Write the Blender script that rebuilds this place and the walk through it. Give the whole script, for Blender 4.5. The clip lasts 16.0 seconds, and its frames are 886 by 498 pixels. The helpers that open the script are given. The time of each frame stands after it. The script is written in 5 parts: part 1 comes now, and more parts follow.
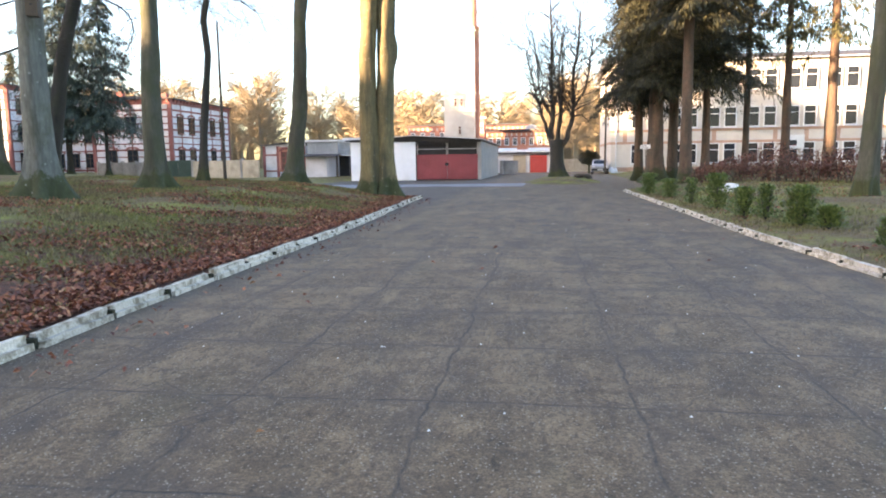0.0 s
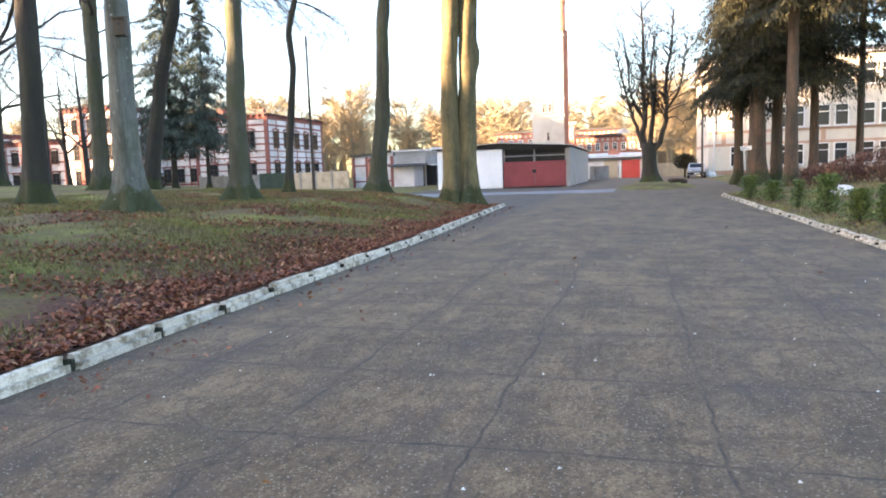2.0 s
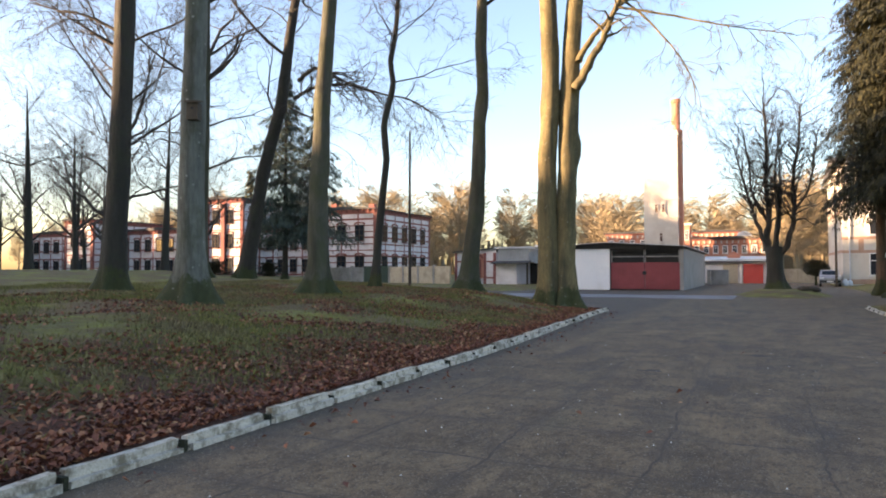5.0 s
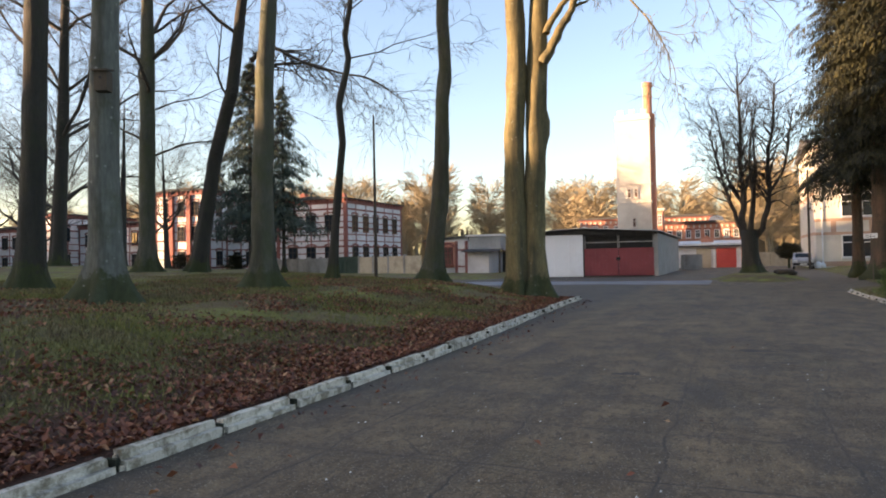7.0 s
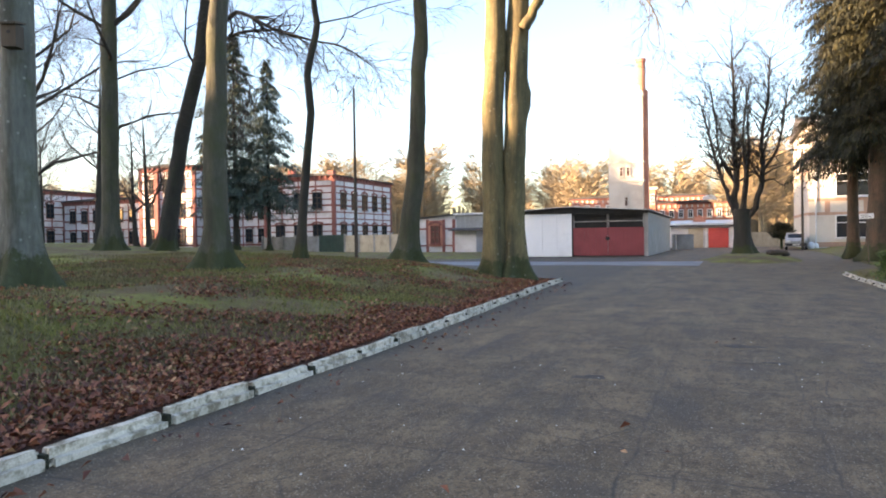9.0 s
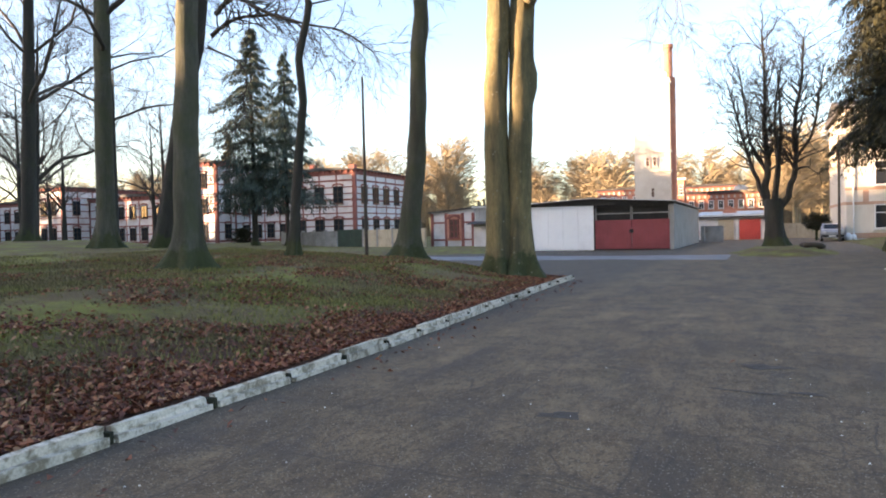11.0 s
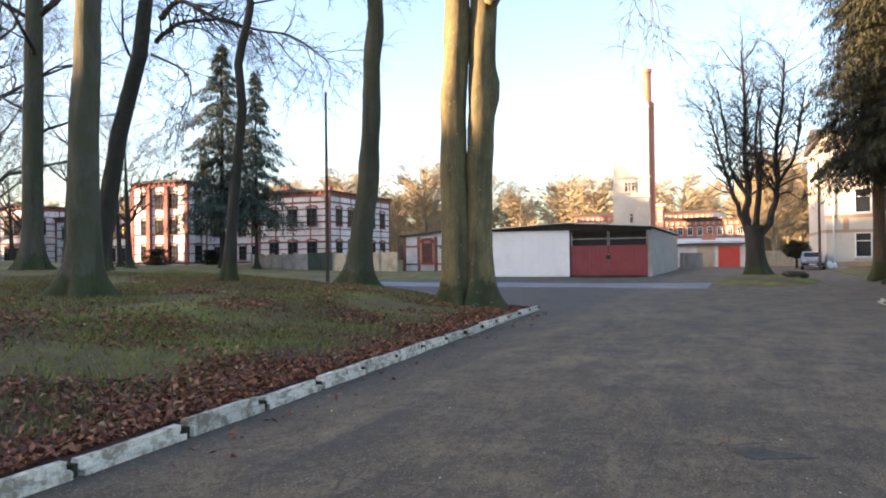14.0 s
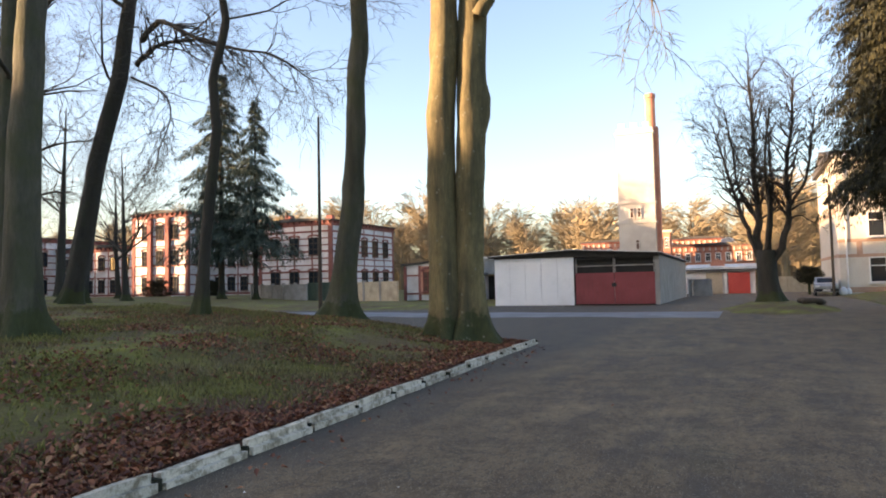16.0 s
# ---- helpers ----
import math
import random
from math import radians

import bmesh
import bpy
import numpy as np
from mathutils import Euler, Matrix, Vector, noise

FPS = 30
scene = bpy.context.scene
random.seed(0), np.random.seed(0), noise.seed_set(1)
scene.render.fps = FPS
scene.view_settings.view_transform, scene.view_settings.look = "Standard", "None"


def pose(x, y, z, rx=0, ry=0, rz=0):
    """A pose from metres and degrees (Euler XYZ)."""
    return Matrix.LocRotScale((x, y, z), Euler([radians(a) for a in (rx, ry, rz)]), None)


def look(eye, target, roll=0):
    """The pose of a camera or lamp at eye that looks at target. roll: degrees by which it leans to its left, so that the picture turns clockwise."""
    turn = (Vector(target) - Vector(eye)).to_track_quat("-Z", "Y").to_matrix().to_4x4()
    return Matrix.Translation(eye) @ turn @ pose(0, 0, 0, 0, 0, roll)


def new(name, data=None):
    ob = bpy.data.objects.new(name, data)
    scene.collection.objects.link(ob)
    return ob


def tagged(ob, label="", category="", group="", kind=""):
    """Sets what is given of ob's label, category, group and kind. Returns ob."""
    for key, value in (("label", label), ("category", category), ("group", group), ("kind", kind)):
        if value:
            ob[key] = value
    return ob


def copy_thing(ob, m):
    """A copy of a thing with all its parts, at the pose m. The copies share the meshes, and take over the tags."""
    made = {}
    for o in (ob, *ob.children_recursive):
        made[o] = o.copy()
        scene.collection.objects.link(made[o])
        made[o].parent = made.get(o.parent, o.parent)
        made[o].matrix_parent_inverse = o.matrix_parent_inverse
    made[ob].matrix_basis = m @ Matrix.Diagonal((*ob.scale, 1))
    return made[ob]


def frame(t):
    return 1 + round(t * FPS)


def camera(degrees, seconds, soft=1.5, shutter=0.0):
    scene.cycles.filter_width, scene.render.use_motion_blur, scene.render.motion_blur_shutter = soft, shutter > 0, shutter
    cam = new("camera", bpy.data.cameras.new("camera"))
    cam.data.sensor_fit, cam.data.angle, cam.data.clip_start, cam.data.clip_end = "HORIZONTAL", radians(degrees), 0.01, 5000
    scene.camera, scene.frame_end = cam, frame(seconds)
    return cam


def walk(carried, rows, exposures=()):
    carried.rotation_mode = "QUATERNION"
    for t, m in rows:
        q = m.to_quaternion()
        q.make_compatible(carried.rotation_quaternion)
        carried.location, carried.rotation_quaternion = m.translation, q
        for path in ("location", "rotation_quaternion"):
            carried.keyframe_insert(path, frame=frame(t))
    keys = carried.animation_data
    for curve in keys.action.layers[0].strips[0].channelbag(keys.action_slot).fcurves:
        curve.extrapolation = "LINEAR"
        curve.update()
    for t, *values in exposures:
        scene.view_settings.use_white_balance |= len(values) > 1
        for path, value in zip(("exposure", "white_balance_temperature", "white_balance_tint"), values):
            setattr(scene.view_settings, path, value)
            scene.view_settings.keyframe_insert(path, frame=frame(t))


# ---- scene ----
cam = camera(65.5, 16.0, soft=1.9)
PATH = [
    (0, (0.088, 0.842, 1.334), (-0.2, 2.806, 1.086), -0.8),
    (0.5, (0.099, 0.81, 1.325), (-0.274, 2.758, 1.065), -0.1),
    (1, (0.077, 0.988, 1.31), (-0.457, 2.895, 1.032), -0.8),
    (1.5, (0.101, 1.245, 1.335), (-0.512, 3.133, 1.088), -1.6),
    (2, (0.222, 1.476, 1.303), (-0.322, 3.388, 1.085), -2.0),
    (2.5, (0.306, 1.762, 1.335), (-0.28, 3.67, 1.206), -0.9),
    (3, (0.244, 2.186, 1.339), (-0.454, 4.058, 1.258), -0.7),
    (3.5, (0.234, 2.472, 1.339), (-0.48, 4.34, 1.323), -0.8),
    (4, (0.24, 2.85, 1.381), (-0.488, 4.712, 1.42), -0.8),
    (4.2, (0.243, 2.949, 1.371), (-0.522, 4.795, 1.434), -0.1),
    (6.3, (-0.057, 4.594, 1.303), (-0.931, 6.392, 1.367), -0.6),
    (6.5, (-0.077, 4.754, 1.33), (-0.94, 6.557, 1.397), -0.6),
    (7, (-0.084, 5.071, 1.312), (-0.854, 6.916, 1.347), -1.1),
    (7.5, (-0.028, 5.419, 1.347), (-0.786, 7.27, 1.344), -1.3),
    (8, (-0.024, 5.776, 1.295), (-0.849, 7.598, 1.255), -0.9),
    (8.5, (-0.061, 6.159, 1.343), (-0.845, 7.999, 1.322), -0.8),
    (8.7, (-0.039, 6.275, 1.334), (-0.794, 8.127, 1.311), -0.8),
    (10.8, (0.132, 7.949, 1.358), (-0.677, 9.777, 1.307), -1.5),
    (11, (0.143, 8.13, 1.356), (-0.687, 9.949, 1.311), -1.3),
    (11.5, (0.143, 8.497, 1.336), (-0.741, 10.289, 1.252), -0.7),
    (12, (0.12, 8.885, 1.379), (-0.706, 10.706, 1.351), -0.8),
    (12.5, (0.147, 9.246, 1.351), (-0.619, 11.094, 1.324), -1.2),
    (13, (0.145, 9.583, 1.341), (-0.7, 11.396, 1.321), -0.3),
    (13.5, (0.059, 9.945, 1.377), (-0.806, 11.748, 1.371), -0.0),
    (14, (0.018, 10.248, 1.359), (-0.762, 12.089, 1.383), -0.7),
    (14.5, (-0.016, 10.603, 1.377), (-0.84, 12.425, 1.409), -0.9),
    (15, (-0.068, 10.978, 1.344), (-1.002, 12.747, 1.334), -0.5),
    (15.5, (-0.082, 11.266, 1.415), (-0.947, 13.067, 1.495), -0.5),
    (16, (-0.124, 11.682, 1.384), (-0.92, 13.514, 1.491), -1.2),
]
EXPOSURES = [(t, stops + 0.06, 7800 if stops < 2.35 else 7350, 25) for t, stops in ((0, 3.3), (0.5, 3.3), (1.5, 3.35), (2, 3.4), (2.5, 3.15), (3.5, 2.75), (4.2, 2.65), (6.3, 2.1), (7, 2.15), (7.5, 2.25), (8, 2.6), (8.7, 2.8), (11, 2.68), (11.5, 2.63), (12, 2.56), (13, 2.6), (14, 2.65), (15, 2.7), (15.5, 2.7), (16, 2.3))]
walk(cam, [(t, look(eye, target, roll)) for t, eye, target, roll in PATH], EXPOSURES)

# ---- light ----
SUN_TO = Vector((-0.85, -0.527, 0.0)).normalized()
SUN_EL = radians(6.0)
world = bpy.data.worlds.new("sky")
scene.world = world
world.use_nodes = True
wn = world.node_tree
sky = wn.nodes.new("ShaderNodeTexSky")
sky.sky_type = "NISHITA"
sky.sun_disc = False
sky.sun_elevation = SUN_EL
sky.sun_rotation = math.atan2(SUN_TO.x, SUN_TO.y)
sky.air_density, sky.dust_density, sky.ozone_density = 0.9, 1.5, 2.0
wn.nodes["Background"].inputs["Strength"].default_value = 0.15
wn.links.new(sky.outputs[0], wn.nodes["Background"].inputs["Color"])
sun = new("sun", bpy.data.lights.new("sun", "SUN"))
sun.data.energy, sun.data.angle, sun.data.color = 5.0, radians(0.6), (1.0, 0.75, 0.48)
toward = Vector((SUN_TO.x * math.cos(SUN_EL), SUN_TO.y * math.cos(SUN_EL), math.sin(SUN_EL)))
sun.matrix_world = look(toward * 100, (0, 0, 0))

rng = random.Random(7)
nrng = np.random.default_rng(11)


# ---- materials ----
def material(name):
    m = bpy.data.materials.new(name)
    m.use_nodes = True
    return m, m.node_tree, m.node_tree.nodes["Principled BSDF"]


def node(nt, kind, ins=None, **attrs):
    n = nt.nodes.new(kind)
    for k, v in (ins or {}).items():
        if hasattr(v, "node"):
            nt.links.new(v, n.inputs[k])
        else:
            n.inputs[k].default_value = v
    if "op" in attrs:
        n.operation = attrs["op"]
    if "blend" in attrs:
        n.blend_type = attrs["blend"]
    return n


def coords(nt, scale=(1, 1, 1), local=False):
    if local:
        src = node(nt, "ShaderNodeTexCoord").outputs["Object"]
    else:
        src = node(nt, "ShaderNodeNewGeometry").outputs["Position"]
    return node(nt, "ShaderNodeMapping", {"Vector": src, "Scale": scale}).outputs[0]


def noise_of(nt, vec, scale, detail=4, rough=0.6):
    return node(nt, "ShaderNodeTexNoise", {"Vector": vec, "Scale": scale, "Detail": detail, "Roughness": rough}).outputs["Fac"]


def ramp(nt, fac, *stops):
    n = node(nt, "ShaderNodeValToRGB", {"Fac": fac})
    els = n.color_ramp.elements
    while len(els) < len(stops):
        els.new(0.5)
    for e, (p, c) in zip(els, stops):
        e.position = p
        e.color = (*c, 1) if len(c) == 3 else c
    return n.outputs["Color"]


def grey(v):
    return (v, v, v)


def mix(nt, fac, a, b, blend="MIX"):
    n = nt.nodes.new("ShaderNodeMix")
    n.data_type, n.blend_type = "RGBA", blend
    for i, v in ((0, fac), (6, a), (7, b)):
        if hasattr(v, "node"):
            nt.links.new(v, n.inputs[i])
        else:
            n.inputs[i].default_value = v if i == 0 else (*v, 1)
    return n.outputs[2]


def math_of(nt, op, a, b=0.0):
    n = nt.nodes.new("ShaderNodeMath")
    n.operation = op
    for i, v in ((0, a), (1, b)):
        if hasattr(v, "node"):
            nt.links.new(v, n.inputs[i])
        else:
            n.inputs[i].default_value = v
    return n.outputs[0]


def bump(nt, bsdf, height, strength=0.4, distance=0.02):
    b = node(nt, "ShaderNodeBump", {"Height": height, "Strength": strength, "Distance": distance})
    nt.links.new(b.outputs[0], bsdf.inputs["Normal"])


def surface(name, low, high, scale=3.0, fine=40.0, rough=0.8, relief=0.3, depth=0.01, metal=0.0, stretch=(1, 1, 1), local=False, dirt=None, rand=0.0, speck=0.35):
    """A weathered surface: two colours mottled at a coarse and a fine scale, with relief."""
    m, nt, b = material(name)
    v = coords(nt, stretch, local)
    a, f = noise_of(nt, v, scale, 5), noise_of(nt, v, fine, 4)
    c = ramp(nt, a, (0.3, low), (0.7, high))
    c = mix(nt, speck, c, ramp(nt, f, (0.3, grey(0.25)), (0.7, grey(1.0))), "MULTIPLY")
    if dirt:
        d = ramp(nt, noise_of(nt, v, scale * 0.6, 6, 0.7), (0.5, grey(0.0)), (0.68, grey(1.0)))
        c = mix(nt, d, c, dirt)
    if rand:
        info = node(nt, "ShaderNodeObjectInfo").outputs["Random"]
        c = mix(nt, rand, c, ramp(nt, info, (0.0, grey(0.35)), (1.0, grey(1.0))), "MULTIPLY")
    nt.links.new(c, b.inputs["Base Color"])
    b.inputs["Roughness"].default_value, b.inputs["Metallic"].default_value = rough, metal
    bump(nt, b, f, relief, depth)
    return m


def island_mat(name, *stops, rough=0.7, translucent=0.0):
    """Many small pieces in one mesh, each with a colour of its own."""
    m, nt, b = material(name)
    r = node(nt, "ShaderNodeNewGeometry").outputs["Random Per Island"]
    c = ramp(nt, r, *stops)
    nt.links.new(c, b.inputs["Base Color"])
    b.inputs["Roughness"].default_value = rough
    return m


def asphalt_mat():
    m, nt, b = material("worn_asphalt")
    v = coords(nt)
    big, mid, fine = noise_of(nt, v, 0.35, 4), noise_of(nt, v, 2.2, 5), noise_of(nt, v, 42, 6, 0.85)
    c = ramp(nt, big, (0.3, (0.245, 0.163, 0.085)), (0.7, (0.355, 0.24, 0.13)))
    c = mix(nt, 0.75, c, ramp(nt, mid, (0.32, grey(0.45)), (0.65, grey(1.0))), "MULTIPLY")
    c = mix(nt, 0.8, c, ramp(nt, fine, (0.36, grey(0.12)), (0.64, grey(1.2))), "MULTIPLY")
    streak = ramp(nt, noise_of(nt, coords(nt, (1.2, 0.45, 1)), 1.5, 7, 0.75), (0.42, grey(0.4)), (0.56, grey(1.0)))
    c = mix(nt, 0.5, c, streak, "MULTIPLY")
    spots = ramp(nt, noise_of(nt, coords(nt, (1.1, 0.6, 1)), 13, 5, 0.8), (0.38, grey(0.35)), (0.52, grey(1.0)))
    c = mix(nt, 0.75, c, spots, "MULTIPLY")
    # moss film and damp patches
    moss = ramp(nt, noise_of(nt, coords(nt, (1, 0.35, 1)), 1.1, 5, 0.7), (0.56, grey(0.0)), (0.75, grey(0.45)))
    c = mix(nt, moss, c, (0.075, 0.068, 0.03))
    damp = ramp(nt, noise_of(nt, coords(nt, (1.0, 0.35, 1)), 1.6, 5, 0.7), (0.5, grey(0.0)), (0.66, grey(0.8)))
    c = mix(nt, damp, c, (0.06, 0.046, 0.034))
    gx = node(nt, "ShaderNodeSeparateXYZ", {0: v}).outputs[0]
    gutter = math_of(nt, "ADD", math_of(nt, "MULTIPLY", math_of(nt, "ADD", gx, 3.75), -0.75), math_of(nt, "MULTIPLY", mid, 1.1))
    c = mix(nt, ramp(nt, gutter, (0.1, grey(0.0)), (0.6, grey(0.7))), c, (0.056, 0.045, 0.035))
    # grit: pale chips in the binder
    chip = node(nt, "ShaderNodeTexVoronoi", {"Vector": v, "Scale": 38.0})
    c = mix(nt, ramp(nt, chip.outputs["Distance"], (0.12, grey(0.9)), (0.24, grey(0.0))), c, (0.36, 0.31, 0.24))
    # cracks along the slab joints below, bent by noise
    wob = node(nt, "ShaderNodeTexNoise", {"Vector": v, "Scale": 0.9, "Detail": 6.0, "Roughness": 0.65})
    shift = node(nt, "ShaderNodeVectorMath", {0: wob.outputs["Color"], 1: (0.26, 0.17, 0.0)}, op="MULTIPLY").outputs[0]
    bent = node(nt, "ShaderNodeVectorMath", {0: v, 1: shift}, op="ADD").outputs[0]
    sep = node(nt, "ShaderNodeSeparateXYZ", {0: bent})
    lines, soft = [], []
    for axis, step, off, width in (("X", 1.12, 0.4, 0.011), ("Y", 1.18, 0.1, 0.012)):
        s = math_of(nt, "PINGPONG", math_of(nt, "ADD", sep.outputs[axis], off + 50 * step), step / 2)
        lines.append(ramp(nt, s, (width * 0.25, grey(1.0)), (width * 1.3, grey(0.0))))
        soft.append(ramp(nt, s, (0.02, grey(0.45)), (0.17, grey(0.0))))
    crack = mix(nt, 1.0, lines[0], lines[1], "LIGHTEN")
    gaps = ramp(nt, noise_of(nt, v, 2.2, 5, 0.75), (0.35, grey(0.05)), (0.56, grey(0.95)))
    crack = mix(nt, 1.0, crack, gaps, "MULTIPLY")
    # the slab joints show only where the top course is worn thin
    thin = ramp(nt, math_of(nt, "ADD", math_of(nt, "MULTIPLY", sep.outputs[1], -0.075), math_of(nt, "ADD", math_of(nt, "MULTIPLY", big, 0.8), 0.85)), (0.0, grey(0.3)), (0.6, grey(1.0)))
    crack = mix(nt, 1.0, crack, thin, "MULTIPLY")
    veins = node(nt, "ShaderNodeTexVoronoi", {"Vector": bent, "Scale": 1.7})
    veins.feature = "DISTANCE_TO_EDGE"
    vein = ramp(nt, veins.outputs["Distance"], (0.0, grey(0.7)), (0.02, grey(0.0)))
    vein = mix(nt, 1.0, vein, ramp(nt, noise_of(nt, v, 0.6, 4), (0.44, grey(0.0)), (0.6, grey(1.0))), "MULTIPLY")
    crack = mix(nt, 1.0, crack, vein, "LIGHTEN")
    stain = mix(nt, 1.0, mix(nt, 1.0, soft[0], soft[1], "LIGHTEN"), ramp(nt, noise_of(nt, v, 3.0, 5, 0.7), (0.35, grey(0.2)), (0.6, grey(1.0))), "MULTIPLY")
    stain = mix(nt, 1.0, stain, thin, "MULTIPLY")
    c = mix(nt, stain, c, (0.07, 0.056, 0.043))
    pits = node(nt, "ShaderNodeTexVoronoi", {"Vector": bent, "Scale": 9.0})
    pit = mix(nt, 1.0, ramp(nt, pits.outputs["Distance"], (0.05, grey(1.0)), (0.2, grey(0.0))), ramp(nt, node(nt, "ShaderNodeSeparateXYZ", {0: pits.outputs["Color"]}).outputs[0], (0.55, grey(0.0)), (0.75, grey(0.75))), "MULTIPLY")
    c = mix(nt, pit, c, (0.03, 0.026, 0.021))
    grain = ramp(nt, noise_of(nt, v, 95, 3, 0.8), (0.34, grey(0.3)), (0.66, grey(1.35)))
    c = mix(nt, 0.6, c, grain, "MULTIPLY")
    c = mix(nt, crack, c, (0.03, 0.025, 0.02))
    nt.links.new(c, b.inputs["Base Color"])
    b.inputs["Roughness"].default_value = 0.85
    h = mix(nt, crack, fine, (0.0, 0.0, 0.0))
    bump(nt, b, h, 0.6, 0.012)
    return m


def ground_mat():
    m, nt, b = material("grass_and_leaf_litter")
    v = coords(nt)
    big, mid, fine = noise_of(nt, v, 0.32, 5), noise_of(nt, v, 1.7, 6, 0.7), noise_of(nt, v, 30, 5, 0.75)
    grass = ramp(nt, mid, (0.3, (0.1, 0.092, 0.028)), (0.5, (0.2, 0.195, 0.034)), (0.66, (0.26, 0.28, 0.04)))
    soil = ramp(nt, fine, (0.3, (0.07, 0.045, 0.02)), (0.7, (0.22, 0.14, 0.06)))
    c = mix(nt, ramp(nt, noise_of(nt, v, 0.55, 6, 0.7), (0.42, grey(0.0)), (0.56, grey(0.9))), grass, soil)
    # leaves blown together along the kerb
    x = node(nt, "ShaderNodeSeparateXYZ", {0: v}).outputs[0]
    near = math_of(nt, "ADD", math_of(nt, "MULTIPLY", math_of(nt, "ABSOLUTE", math_of(nt, "ADD", x, 4.2)), -0.55), 1.0)
    near = math_of(nt, "ADD", near, math_of(nt, "MULTIPLY", math_of(nt, "SUBTRACT", mid, 0.5), 1.9))
    near = math_of(nt, "ADD", near, math_of(nt, "MULTIPLY", math_of(nt, "SUBTRACT", noise_of(nt, v, 0.5, 3), 0.5), 2.2))
    litter = ramp(nt, fine, (0.3, (0.05, 0.02, 0.014)), (0.7, (0.2, 0.075, 0.045)))
    c = mix(nt, ramp(nt, near, (0.3, grey(0.0)), (0.6, grey(0.95))), c, litter)
    c = mix(nt, 0.5, c, ramp(nt, fine, (0.3, grey(0.25)), (0.7, grey(1.0))), "MULTIPLY")
    nt.links.new(c, b.inputs["Base Color"])
    b.inputs["Roughness"].default_value = 0.95
    bump(nt, b, fine, 0.9, 0.05)
    return m


def bark_mat(name, low, high, moss, amount, ridge=26.0, lichen=None):
    m, nt, b = material(name)
    v = coords(nt, (1, 1, 0.25))
    u = coords(nt)
    a, f = noise_of(nt, v, 3.0, 5, 0.65), noise_of(nt, v, ridge, 5, 0.7)
    c = ramp(nt, a, (0.3, low), (0.7, high))
    c = mix(nt, 0.6, c, ramp(nt, f, (0.3, grey(0.35)), (0.65, grey(1.0))), "MULTIPLY")
    g = ramp(nt, noise_of(nt, u, 1.3, 6, 0.7), (0.62 - amount * 0.35, grey(0.0)), (0.8 - amount * 0.3, grey(0.75)))
    c = mix(nt, g, c, moss)
    # dark damp runs down the stem
    run = ramp(nt, noise_of(nt, coords(nt, (1, 1, 0.1)), 2.6, 5, 0.65), (0.5, grey(0.0)), (0.66, grey(0.7)))
    c = mix(nt, run, c, (0.026, 0.026, 0.016))
    # moss cushions at the foot
    z = node(nt, "ShaderNodeSeparateXYZ", {0: node(nt, "ShaderNodeTexCoord").outputs["Object"]}).outputs[2]
    foot = math_of(nt, "ADD", math_of(nt, "MULTIPLY", z, -1.5), math_of(nt, "MULTIPLY", noise_of(nt, u, 3.2, 6, 0.75), 2.6))
    c = mix(nt, ramp(nt, foot, (0.4, grey(0.0)), (0.72, grey(0.92))), c, mix(nt, f, (0.012, 0.016, 0.005), (0.05, 0.062, 0.014)))
    if lichen:
        s = node(nt, "ShaderNodeTexVoronoi", {"Vector": u, "Scale": 5.0})
        c = mix(nt, ramp(nt, s.outputs["Distance"], (0.1, grey(0.8)), (0.16, grey(0.0))), c, lichen)
    nt.links.new(c, b.inputs["Base Color"])
    b.inputs["Roughness"].default_value = 0.9
    bump(nt, b, f, 0.8, 0.03)
    return m


def grass_mat():
    """Blades: each its own shade, greener or strawy patch by patch."""
    m, nt, b = material("short_winter_grass")
    v = coords(nt)
    r = node(nt, "ShaderNodeNewGeometry").outputs["Random Per Island"]
    fresh = ramp(nt, r, (0.0, (0.068, 0.064, 0.014)), (0.6, (0.145, 0.14, 0.028)), (1.0, (0.22, 0.2, 0.056)))
    straw = ramp(nt, r, (0.0, (0.07, 0.048, 0.022)), (0.6, (0.15, 0.11, 0.05)), (1.0, (0.24, 0.19, 0.1)))
    c = mix(nt, ramp(nt, noise_of(nt, v, 0.6, 5, 0.65), (0.42, grey(0.0)), (0.58, grey(0.9))), fresh, straw)
    nt.links.new(c, b.inputs["Base Color"])
    b.inputs["Roughness"].default_value = 0.85
    return m


def kerb_mat():
    m, nt, b = material("worn_white_kerb_paint")
    v = coords(nt)
    a, f = noise_of(nt, v, 7.0, 6, 0.7), noise_of(nt, v, 60, 4)
    c = ramp(nt, f, (0.3, (0.5, 0.44, 0.35)), (0.7, (0.72, 0.65, 0.54)))
    c = mix(nt, ramp(nt, a, (0.46, grey(0.0)), (0.6, grey(1.0))), c, (0.24, 0.2, 0.14))
    c = mix(nt, ramp(nt, noise_of(nt, v, 3.1, 6, 0.75), (0.58, grey(0.0)), (0.7, grey(0.8))), c, (0.11, 0.105, 0.07))
    info = node(nt, "ShaderNodeObjectInfo").outputs["Random"]
    c = mix(nt, 0.5, c, ramp(nt, info, (0.0, grey(0.45)), (0.5, grey(0.9)), (1.0, grey(1.0))), "MULTIPLY")
    nt.links.new(c, b.inputs["Base Color"])
    b.inputs["Roughness"].default_value = 0.85
    bump(nt, b, a, 0.6, 0.02)
    return m


